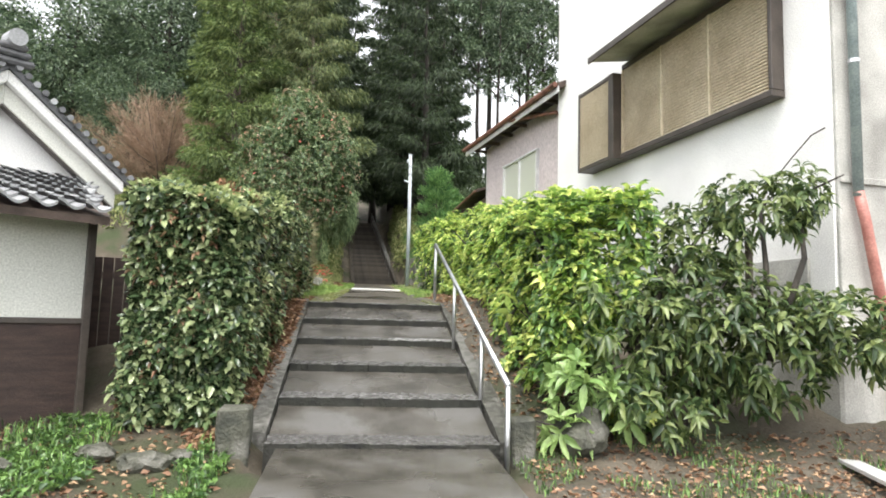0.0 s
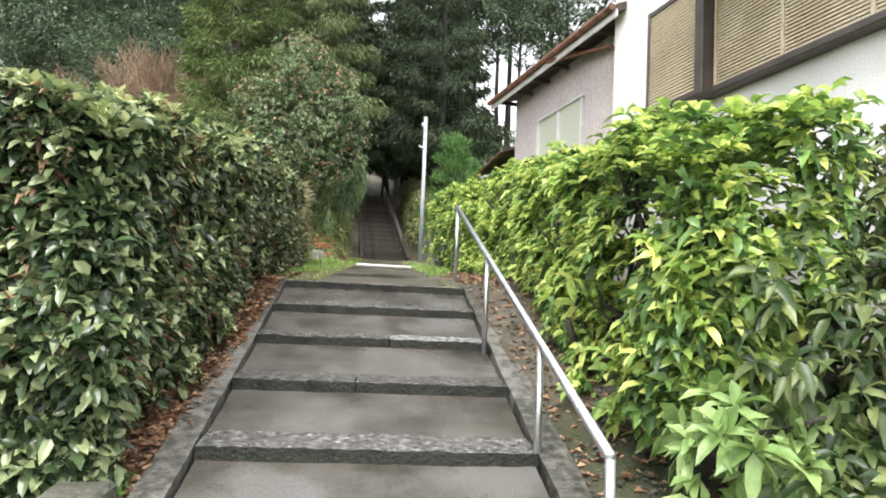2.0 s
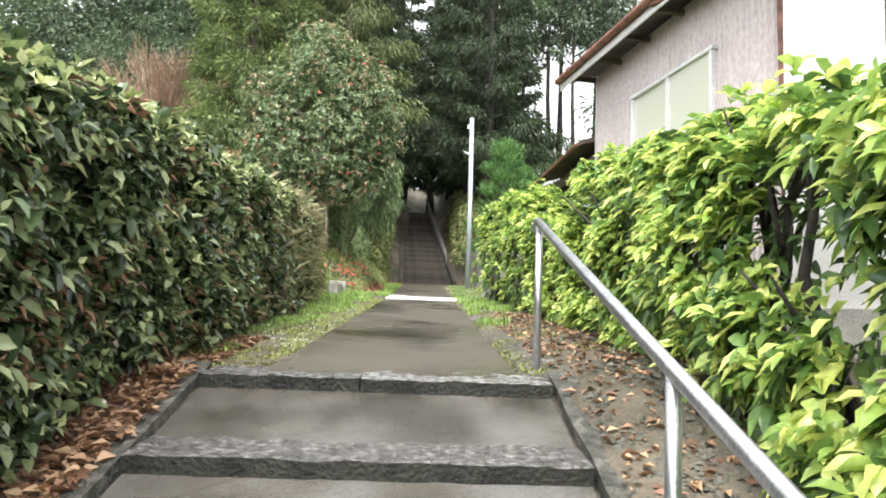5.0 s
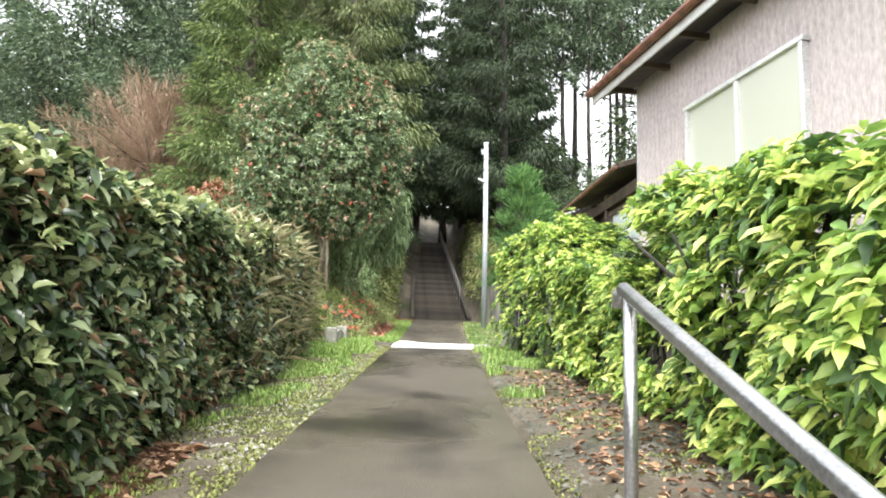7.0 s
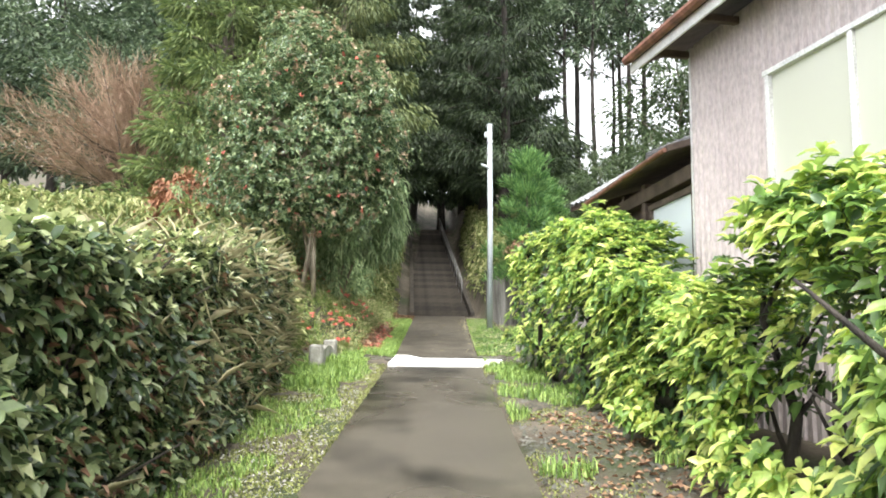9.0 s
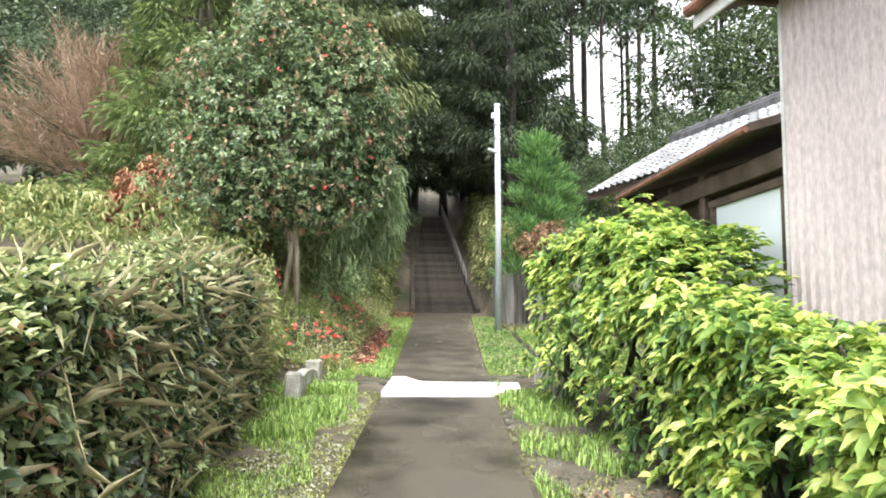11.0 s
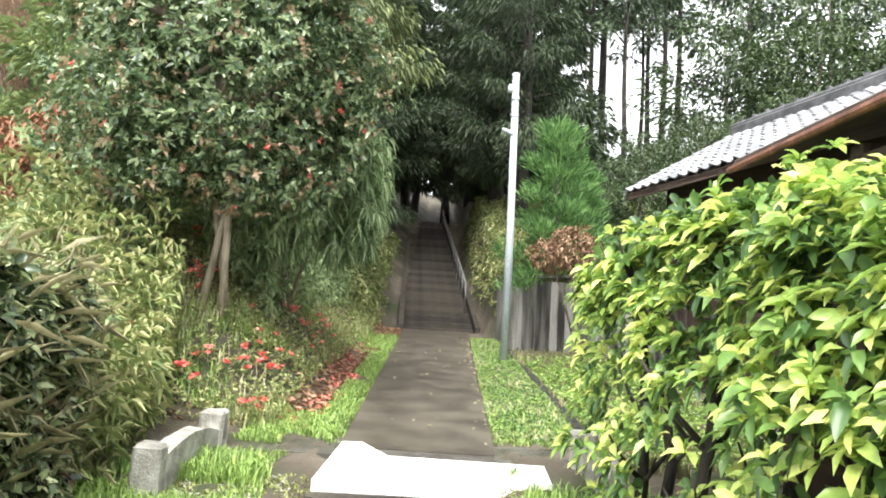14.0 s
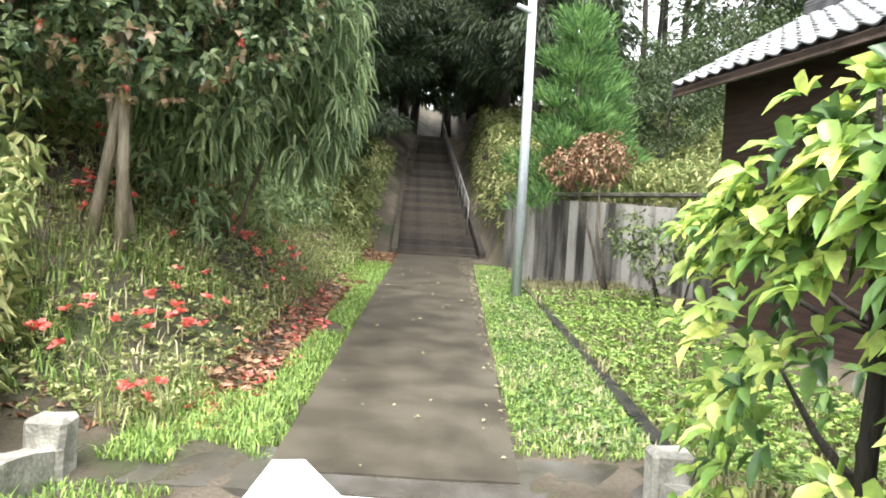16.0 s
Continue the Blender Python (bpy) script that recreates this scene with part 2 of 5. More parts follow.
def tube(points, radii, sides=8, bm=None):
    """A tapered tube along points."""
    own = bm or bmesh.new()
    rings = []
    pts = [Vector(p) for p in points]
    for i, p in enumerate(pts):
        d = (pts[min(i + 1, len(pts) - 1)] - pts[max(i - 1, 0)]).normalized()
        a = d.cross(Vector((0.31, 0.95, 0.05))).normalized()
        b = d.cross(a)
        r = radii[i] if isinstance(radii, (list, tuple)) else radii
        rings.append([own.verts.new(p + (a * math.cos(k * math.tau / sides) + b * math.sin(k * math.tau / sides)) * r) for k in range(sides)])
    for u, w in zip(rings, rings[1:]):
        for k in range(sides):
            own.faces.new((u[k], u[(k + 1) % sides], w[(k + 1) % sides], w[k]))
    own.faces.new(rings[0][::-1])
    own.faces.new(rings[-1])
    return own


def rough_up(bm, amount, scale, cuts=0):
    if cuts:
        bmesh.ops.subdivide_edges(bm, edges=bm.edges[:], cuts=cuts, use_grid_fill=True)
    for v in bm.verts:
        v.co += noise.noise_vector(v.co * scale) * amount
    return bm


def raw_mesh(name, verts, tris):
    me = bpy.data.meshes.new(name)
    nv, nf = len(verts), len(tris)
    me.vertices.add(nv)
    me.vertices.foreach_set("co", np.ascontiguousarray(verts, dtype=np.float32).ravel())
    me.loops.add(nf * 3)
    me.loops.foreach_set("vertex_index", np.ascontiguousarray(tris, dtype=np.int32).ravel())
    me.polygons.add(nf)
    me.polygons.foreach_set("loop_start", np.arange(0, nf * 3, 3, dtype=np.int32))
    me.update(calc_edges=True)
    return me


RNG = np.random.default_rng(7)


def unit(v):
    return v / np.maximum(np.linalg.norm(v, axis=1, keepdims=True), 1e-6)


def leaves(name, P, D, L, ratio=0.45, droop=0.15, fold=0.12, twist=None, simple=True):
    """One mesh of folded, pointed leaves that start at P and grow along D, L long."""
    n = len(P)
    L = np.broadcast_to(np.asarray(L, float), (n,))[:, None]
    D = unit(D)
    up = np.tile([0.0, 0.0, 1.0], (n, 1)) + RNG.normal(0, 0.45, (n, 3))
    if twist is not None:
        up = up + twist
    S = unit(np.cross(D, up))
    N = unit(np.cross(S, D))
    W = L * ratio * 0.5
    def at(f, s, n_):
        return P + D * L * f + S * W * s + N * L * n_
    tip = at(1.0, 0, -fold * 0.5)
    tip[:, 2] -= (L * droop)[:, 0]
    if simple:
        V = np.stack([P, at(0.42, 1, fold), tip, at(0.42, -1, fold)], 1).reshape(-1, 3)
        T = np.array([[0, 2, 1], [0, 3, 2]])
    else:
        low = np.array([[0.0, 0.0, -1.0]]) * L * droop * 0.35
        V = np.stack([P, at(0.3, 0.9, fold * 0.8), at(0.68, 0.85, fold * 0.8) + low, tip, at(0.68, -0.85, fold * 0.8) + low, at(0.3, -0.9, fold * 0.8), at(0.5, 0, -fold * 0.3)], 1).reshape(-1, 3)
        T = np.array([[6, k, (k + 1) % 6] for k in range(6)])[:, ::-1]
    k = 4 if simple else 7
    T = (np.arange(n)[:, None, None] * k + T[None]).reshape(-1, 3)
    return raw_mesh(name, V, T)


def blades(name, P, H, lean=0.5, width=0.012):
    """Grass: thin bent blades, three triangles each."""
    n = len(P)
    H = np.broadcast_to(np.asarray(H, float), (n,))[:, None]
    a = RNG.uniform(0, math.tau, n)
    d = np.stack([np.cos(a), np.sin(a), np.zeros(n)], 1)
    s = np.stack([-np.sin(a), np.cos(a), np.zeros(n)], 1) * width
    k = RNG.uniform(0.15, 1.0, (n, 1)) * lean
    z = np.array([[0.0, 0.0, 1.0]])
    m = P + d * k * H * 0.3 + z * H * 0.6
    t = P + d * k * H + z * H * (1 - 0.35 * k)
    V = np.stack([P - s, P + s, m - s * 0.8, m + s * 0.8, t], 1).reshape(-1, 3)
    i = (np.arange(n) * 5)[:, None]
    T = np.concatenate([i + np.array([[0, 1, 3]]), i + np.array([[0, 3, 2]]), i + np.array([[2, 3, 4]])], 1).reshape(-1, 3)
    return raw_mesh(name, V, T)


def stuff(ob, label="", category=""):
    return tagged(ob, label, category, "", "stuff")


# ---- the lie of the land ----
def ss(a, b, v):
    t = np.clip((v - a) / (b - a), 0, 1)
    return t * t * (3 - 2 * t)


def prof(y):
    """Height of the walked line."""
    y = np.asarray(y, float)
    return np.interp(y, [-60, 0, 5.35, 10.6, 35.6, 60, 75, 110, 200, 500], [-1.0, 0.0, 0.27, 1.64, 3.14, 9.85, 11.2, 21, 26, 26])


WALL_A, WALL_B = (2.35, 34.2), (6.6, 30.2)


def land(x, y):
    """Height of the ground."""
    x, y = np.asarray(x, float), np.asarray(y, float)
    z = prof(y)
    d = np.maximum(-x - 0.85, 0)
    z = z + ss(21.9, 24.6, y) * np.where(d < 2.2, d * 0.9, 1.98 + (d - 2.2) * 0.09) * (1 - 0.35 * ss(38, 60, y))
    w = ((x - WALL_A[0]) * 4.0 + (y - WALL_A[1]) * 4.25) / 5.84
    z = z + ss(0.02, 0.2, w) * ss(1.95, 2.5, x) * (1.55 + 0.12 * np.clip(w, 0, 30)) * (1 - 0.6 * ss(40, 60, y))
    z = z - ss(2.25, 2.5, x) * (1 - ss(2.6, 5.0, x) * 0.6) * ss(21.5, 23, y) * (1 - ss(0, 0.1, w)) * 0.28
    z = z - 0.30 * ss(-0.80, -0.7, x) * (1 - ss(1.22, 1.32, x)) * ss(5.2, 5.4, y) * (1 - ss(10.9, 11.1, y))
    z = z - 0.09 * ss(-0.36, -0.22, x) * (1 - ss(1.1, 1.25, x)) * (1 - ss(35.0, 36, y))
    z = z - 0.35 * ss(-0.6, -0.4, x) * (1 - ss(1.75, 1.9, x)) * ss(35.4, 35.8, y) * (1 - ss(59.5, 60.5, y))
    z = z + 0.10 * ss(1.3, 2.0, x) * ss(5.5, 7, y) * (1 - ss(10, 20, y))
    z = z + 0.05 * np.sin(x * 2.1 + 0.7) * np.sin(y * 1.7) * ss(1.4, 2.2, np.abs(x - 0.45))
    return z


def axis(lo, hi, near0, near1, step, grow=1.25):
    a = list(np.arange(near0, near1, step))
    s = step
    while a[-1] < hi:
        s *= grow
        a.append(a[-1] + s)
    s = step
    while a[0] > lo:
        s *= grow
        a.insert(0, a[0] - s)
    return np.array(a)


gx, gy = axis(-900, 900, -4, 6, 0.12), axis(-900, 900, -1, 57, 0.16)
GX, GY = np.meshgrid(gx, gy)
GZ = land(GX, GY)
nx, ny = len(gx), len(gy)
GV = np.stack([GX, GY, GZ], 2).reshape(-1, 3)
GV[:, 2] += RNG.normal(0, 0.012, len(GV)) * (np.abs(GV[:, 0]) < 8)
ii, jj = np.meshgrid(np.arange(nx - 1), np.arange(ny - 1))
q = (jj * nx + ii).ravel()
ground = part("ground", raw_mesh("ground", GV, np.concatenate([np.stack([q, q + 1, q + nx + 1], 1), np.stack([q, q + nx + 1, q + nx], 1)])), M_EARTH, smooth=True)
tagged(ground, "damp brown earth bank with moss and leaf litter", "ground", "", "structure")


# ---- lower pavement and steps ----
STEP_Y = [5.6 + i for i in range(6)]
STEP_Z = [0.41 + 0.248 * i for i in range(6)]
SX0, SX1 = -0.72, 1.22
pav = part("pavement", rough_up(box(-0.62, 1.12, -8, 5.62, -0.18, 0.0, 0.0), 0.0, 1), M_CONC)
for v in pav.data.vertices:
    v.co.z += float(prof(v.co.y)) + 0.035
tagged(pav, "wet dark grey concrete path leading to the steps", "pavement", "", "structure")

stairs = thing("stairs_1", pose(0, 0, 0), "wide shallow wet concrete steps with rough stone nosings", "stairs", "structure")
for i, (y, z) in enumerate(zip(STEP_Y, STEP_Z)):
    w = 0.015 * i
    x0, x1 = SX0 - w, SX1 + w
    if i < 5:
        rise = STEP_Z[i + 1] - z - 0.075
        t = box(x0, x1, y + 0.33, y + 1.03, z - 0.25, z + 0.004, 0.0)
        for v in t.verts:
            v.co.z += rise * (v.co.y - y - 0.33) / 0.70
        rough_up(t, 0.006, 2.5, 3)
        part("tread", t, M_CONC, stairs)
    cut = [x0, x0 + (x1 - x0) * (0.52 + 0.08 * math.sin(i * 2.3)), x1] if i in (2, 3, 5) else [x0, x1]
    for a, b in zip(cut, cut[1:]):
        s = box(a + 0.004, b - 0.004, y, y + 0.34, z - 0.3, z, 0.0)
        bmesh.ops.subdivide_edges(s, edges=[e for e in s.edges if abs(e.verts[0].co.x - e.verts[1].co.x) > 0.3], cuts=28)
        bmesh.ops.subdivide_edges(s, edges=[e for e in s.edges if abs(e.verts[0].co.y - e.verts[1].co.y) > 0.15], cuts=3)
        for v in s.verts:
            v.co.z += 0.02 * (v.co.y - y) / 0.34 if v.co.z > z - 0.1 else 0
            v.co += noise.noise_vector(v.co * 9 + Vector((i * 7, 0, 0))) * 0.011 + noise.noise_vector(v.co * 31) * 0.006
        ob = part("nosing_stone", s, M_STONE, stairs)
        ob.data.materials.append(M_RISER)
        # Faces not pointing up get the mossy colour with shade painted in
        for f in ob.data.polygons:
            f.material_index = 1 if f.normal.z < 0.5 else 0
for side, (xa, xb) in {"l": (-0.90, -0.73), "r": (1.235, 1.42)}.items():
    y = 5.85 if side == "l" else 5.7
    while y < 10.75:
        y2 = min(y + (1.62 if side == "l" else 1.75), 10.9)
        c = box(xa, xb, y + 0.006, y2 - 0.006, -0.3, 0.0, 0.0)
        bmesh.ops.subdivide_edges(c, edges=c.edges[:], cuts=5, use_grid_fill=True)
        for v in c.verts:
            top = v.co.z
            v.co.z = 0.39 + (v.co.y - 5.6) * 0.2465 + top
            v.co.x += (-0.03 if side == "l" else 0.03) * (v.co.y - 5.6) / 2
            v.co += noise.noise_vector(v.co * 7) * 0.014
        part("side_kerb", c, M_KERB, stairs)
        y = y2


def strip(name, xs0, xs1, ys, mat_, label, lift=0.012, thick=0.16):
    """A slab that follows the land between two edges."""
    bm = bmesh.new()
    rows = []
    for k, y in enumerate(ys):
        a, b = np.interp(y, *xs0), np.interp(y, *xs1)
        j = 0.018 * noise.noise(Vector((y * 1.9, 3, 0)))
        r = []
        for f in np.linspace(0, 1, 9):
            r.append(bm.verts.new((a + (b - a) * f + j * (1 - 2 * f), y, float(prof(y)) + lift + 0.008 * noise.noise(Vector((f * 4, y, 1))))))
        rows.append([bm.verts.new((r[0].co.x, y, r[0].co.z - thick))] + r + [bm.verts.new((r[-1].co.x, y, r[-1].co.z - thick))])
    for u, w in zip(rows, rows[1:]):
        for k in range(len(u) - 1):
            bm.faces.new((u[k], u[k + 1], w[k + 1], w[k]))
    bm.faces.new(rows[0])
    bm.faces.new(rows[-1][::-1])
    return tagged(part(name, bm, mat_, smooth=False), label, "path", "", "structure")


strip("path_1", ([10.6, 13, 20.9], [-0.46, -0.42, -0.26]), ([10.6, 13, 20.9], [1.13, 1.13, 1.19]), np.arange(10.82, 20.75, 0.35), M_PATH, "damp dark concrete footpath between hedges")
strip("path_2", ([21, 36], [-0.22, -0.28]), ([21, 26, 36], [1.2, 1.3, 1.62]), np.arange(21.9, 35.75, 0.35), M_PATH2, "brown damp concrete footpath up to the steps")
strip("path_3", ([20, 22], [-1.35, -1.35]), ([20, 22], [2.1, 2.1]), np.arange(21.66, 22.3, 0.2), M_CONC, "worn concrete edge of the little bridge", 0.0, 0.3)
sl = bmesh.new()
slab_v = [(-0.27, 20.78), (1.58, 20.98), (1.6, 21.5), (0.25, 21.55), (-0.02, 21.98), (-0.2, 21.95)]
bot = [sl.verts.new((x, y, float(prof(y)) - 0.12)) for x, y in slab_v]
top = [sl.verts.new((x, y, float(prof(y)) + 0.045)) for x, y in slab_v]
sl.faces.new(top)
sl.faces.new(bot[::-1])
for k in range(6):
    sl.faces.new((bot[k], bot[(k + 1) % 6], top[(k + 1) % 6], top[k]))
tagged(part("concrete_patch", sl, M_WHITECONC), "fresh white concrete strip across the path", "concrete strip", "", "structure")

# ---- upper stairs ----
stairs2 = thing("stairs_2", pose(0, 0, 0), "long steep flight of old brown concrete steps", "stairs", "structure")
N2 = 38
tread_me = None
for i in range(N2):
    y, z = 35.7 + i * 0.64, 3.2 + i * 0.1765
    cx = 0.75 - 1.0 * i / N2
    if tread_me is None:
        b = box(-1.06, 1.06, 0, 0.67, -0.36, 0, 0.0)
        bmesh.ops.subdivide_edges(b, edges=[e for e in b.edges if abs(e.verts[0].co.x - e.verts[1].co.x) > 1], cuts=9)
        for v in b.verts:
            v.co += noise.noise_vector(v.co * 5) * 0.018
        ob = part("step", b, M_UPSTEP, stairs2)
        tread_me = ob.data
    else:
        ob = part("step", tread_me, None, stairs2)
    ob.location = (cx, y, z)
for s in (-1, 1):
    for k in range(10):
        y0, y1 = 35.5 + k * 2.46, 35.5 + (k + 1) * 2.46
        c = box(0, 0.16, y0, y1 - 0.02, -0.5, 0.0, 0.015)
        for v in c.verts:
            v.co.z += 3.36 + (v.co.y - 35.7) * 0.2758
            v.co.x += 0.75 - 1.0 * (v.co.y - 35.7) / 24.3 + (1.07 if s > 0 else -1.23)
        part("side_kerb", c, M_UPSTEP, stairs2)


def handrail(name, foot, head, posts, r, label, m, ph):
    h = thing(name, pose(*foot), label, "handrail")
    f, e = Vector(foot), Vector(head)
    d = e - f
    pts = [Vector((0, 0, ph)), d + Vector((0, 0, ph)), d + Vector((0, 0.05, ph - 0.01)), d + Vector((0, 0.07, ph - 0.06))]
    part("rail", tube(pts, r, 10), m, h, smooth=True)
    for k in posts:
        p = d * k
        part("post", tube([p + Vector((0, 0.0, -0.22)), p + Vector((0, 0, ph - r * 0.3))], r * 0.92, 10), m, h, smooth=True)
    return h


handrail("handrail", (1.245, 5.46, 0.245), (1.20, 10.78, 1.98), [0.0, 0.222, 0.58, 0.985], 0.026, "galvanised steel pipe handrail beside the steps", M_STEEL, 0.67)
handrail("handrail", (1.6, 38.2, 3.95), (0.75, 59.6, 9.85), [k / 14 for k in range(15)], 0.022, "thin dull steel handrail along the upper flight", M_DULLSTEEL, 0.8)


def stone(name, x, y, sx, sy, sz, m, label, cat, bury=0.06, seed=0, amount=0.12, z=None):
    b = bmesh.new()
    bmesh.ops.create_icosphere(b, subdivisions=3, radius=1)
    for v in b.verts:
        o = noise.noise_vector(v.co * 1.6 + Vector((seed * 3.1, 1, 2))) * amount * 2.4 + noise.noise_vector(v.co * 5 + Vector((seed, 0, 0))) * amount * 0.5
        v.co = Vector(((v.co.x + o.x) * sx, (v.co.y + o.y) * sy, (v.co.z + o.z) * sz))
    ob = part(name, b, m)
    ob.location = (x, y, (float(land(x, y)) if z is None else z) + sz - bury)
    return tagged(ob, label, cat, "garden rocks")


def pillar(name, x, y, sx, sy, h, m, label, cat, rz=0, bury=0.15):
    b = box(-sx / 2, sx / 2, -sy / 2, sy / 2, -bury, h, 0.02)
    rough_up(b, 0.02, 4, 2)
    ob = part(name, b, m)
    ob.matrix_world = pose(x, y, float(land(x, y)), 0, 0, rz)
    return tagged(ob, label, cat, "posts at the foot of the steps")


pillar("stone_post", -0.95, 5.62, 0.25, 0.26, 0.36, M_DARKSTONE, "short square mossy stone post at the foot of the steps", "stone post", 4)
pillar("stone_post", 1.40, 5.60, 0.2, 0.22, 0.30, M_DARKSTONE, "low worn stone post beside the handrail", "stone post", 0)
for k, (x, y, a, b_, c_) in enumerate([(-1.55, 5.35, 0.2, 0.12, 0.09), (-1.95, 5.5, 0.14, 0.11, 0.08), (-2.45, 5.0, 0.13, 0.1, 0.09), (-1.32, 5.5, 0.1, 0.08, 0.06)]):
    stone("rock", x, y, a, b_, c_, M_DARKSTONE, "dark rough garden rock half sunk in weeds", "rock", 0.04, k)
stone("rock", 1.93, 5.62, 0.22, 0.16, 0.2, M_DARKSTONE, "grey angular rock under the shrub", "rock", 0.05, 9, 0.16)

# parapet stones of the little bridge
for sx, x, lab in ((-1, -1.32, "lichen covered low granite bridge parapet"), (1, 1.98, "low granite parapet half hidden by the hedge")):
    par = thing("bridge_parapet", pose(x, 21.0, 0), lab, "parapet")
    z0 = float(prof(21.0))
    for nm, y0, y1, h, wd in (("end_post", 0.62, 0.80, 0.36, 0.22), ("end_post", -0.72, -0.55, 0.32, 0.2)):
        b = box(-wd / 2, wd / 2, y0, y1, z0 - 0.3, z0 + h, 0.025)
        part(nm, rough_up(b, 0.015, 5, 2), M_GRANITE, par)
    b = box(-0.075, 0.075, -0.545, 0.615, z0 - 0.25, z0 + 0.2, 0.0)
    bmesh.ops.subdivide_edges(b, edges=b.edges[:], cuts=6, use_grid_fill=True)
    for v in b.verts:
        if v.co.z > z0:
            v.co.z += 0.09 * (1 - ((v.co.y - 0.03) / 0.6) ** 2)
        v.co += noise.noise_vector(v.co * 6) * 0.015
    part("beam", b, M_GRANITE, par)

# ditch edge along the grass verge
for k in range(9):
    y0 = 22.3 + k * 1.02
    b = box(2.2, 2.33, y0, y0 + 1.0, -0.4, 0.03, 0.012)
    for v in b.verts:
        v.co.z += float(prof(v.co.y))
        v.co.x += 0.012 * (v.co.y - 22.3)
    if k == 0:
        kerb = thing("trim_ditch_kerb", pose(0, 0, 0), "mossy kerb beside a narrow ditch, near black for its dark channel", "kerb", "structure")
    # kerb coloured near black, standing in for the ditch's dark channel
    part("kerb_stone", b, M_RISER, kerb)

# ---- street pole ----
pole = thing("utility_pole", pose(2.02, 29.0, float(land(2.02, 29)) - 0.1), "slim pale grey steel utility pole with small brackets", "pole")
part("shaft", tube([(0, 0, 0), (0, 0, 3), (-0.03, 0, 6.0)], [0.085, 0.078, 0.07], 14), M_POLE, pole, smooth=True)
part("cap", tube([(-0.03, 0, 5.95), (-0.03, 0, 6.02)], 0.082, 12), M_POLE, pole)
part("bracket", tube([(-0.02, -0.04, 4.72), (-0.27, -0.04, 4.82)], [0.05, 0.035], 8), M_POLE, pole)
part("bracket", box(-0.18, -0.05, -0.06, 0.06, 5.62, 5.78, 0.02), M_POLE, pole)
for z in (5.1, 5.45):
    part("band", tube([(-0.025, 0, z), (-0.025, 0, z + 0.07)], 0.092, 12), M_STEEL, pole)

# ---- retaining wall ----
ret = thing("wall_retaining", pose(*WALL_A, 0, 0, 0, math.degrees(math.atan2(WALL_B[1] - WALL_A[1], WALL_B[0] - WALL_A[0]))), "grey weather-streaked board-marked concrete retaining wall", "wall", "structure")
for k in range(26):
    x0 = k * 0.222
    b = box(x0 + 0.003, x0 + 0.219, -0.09 + 0.012 * (k % 2), 0.12, 2.5, 4.72 - 0.012 * k, 0.008)
    part("panel", b, M_WALLBOARD, ret)
part("coping", box(-0.03, 5.8, -0.12, 0.16, 4.72, 4.80, 0.012, skew=0.0), M_DARKSTONE, ret)


# ---- houses ----
def corrugated(x, y0, y1, z0, z1, pitch=0.10, depth=0.03):
    """Vertical ribbed sheet in the plane x, facing -x."""
    bm = bmesh.new()
    n = int((y1 - y0) / pitch)
    prev = None
    for k in range(n):
        for f, d in ((0.0, 0), (0.55, 0), (0.68, -depth), (0.87, -depth)):
            y = y0 + (k + f) * (y1 - y0) / n
            cur = (bm.verts.new((x + d, y, z0)), bm.verts.new((x + d, y, z1)))
            if prev:
                bm.faces.new((prev[0], prev[1], cur[1], cur[0]))
            prev = cur
    return bm


def window(name, parent, x, y0, y1, z0, z1, n, glass, frame_m, fw=0.05):
    w = part(name, box(x - 0.05, x + 0.04, y0 - fw, y1 + fw, z0 - fw, z0, 0.004), frame_m, parent)
    part("frame", box(x - 0.045, x + 0.04, y0 - fw, y1 + fw, z1, z1 + fw, 0.004), frame_m, w)
    for k in range(n + 1):
        y = y0 + (y1 - y0) * k / n
        part("stile", box(x - 0.04, x + 0.035, y - fw / 2, y + fw / 2, z0, z1, 0.004), frame_m, w)
    for k in range(n):
        a, b = y0 + (y1 - y0) * k / n, y0 + (y1 - y0) * (k + 1) / n
        part("pane", box(x - 0.005 + 0.012 * (k % 2), x + 0.003 + 0.012 * (k % 2), a + fw / 2, b - fw / 2, z0, z1, 0.0), glass, w)
    return w


# white plastered house
wh = thing("white_house", pose(4.79, 6.2, 0, 0, 0, 9), "white plastered two-storey house with a slatted window", "house")
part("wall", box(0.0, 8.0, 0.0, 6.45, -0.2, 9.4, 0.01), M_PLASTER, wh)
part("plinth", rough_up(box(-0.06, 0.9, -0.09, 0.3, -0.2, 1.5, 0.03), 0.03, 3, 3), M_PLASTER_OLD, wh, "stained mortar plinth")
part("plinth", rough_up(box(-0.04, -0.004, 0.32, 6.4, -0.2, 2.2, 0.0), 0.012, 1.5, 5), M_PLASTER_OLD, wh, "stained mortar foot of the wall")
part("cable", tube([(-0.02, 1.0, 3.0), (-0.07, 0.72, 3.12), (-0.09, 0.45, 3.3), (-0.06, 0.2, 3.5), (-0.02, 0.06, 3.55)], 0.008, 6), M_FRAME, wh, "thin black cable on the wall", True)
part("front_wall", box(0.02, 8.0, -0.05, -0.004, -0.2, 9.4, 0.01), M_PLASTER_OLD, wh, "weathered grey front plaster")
part("string_course", box(0.02, 8.0, -0.075, -0.052, 2.95, 3.02, 0.006), M_PLASTER_OLD, wh)
part("drain_pipe", tube([(0.17, -0.14, 9.2), (0.17, -0.14, 2.8)], 0.05, 12), M_PIPE, wh, "blue grey drain pipe", True)
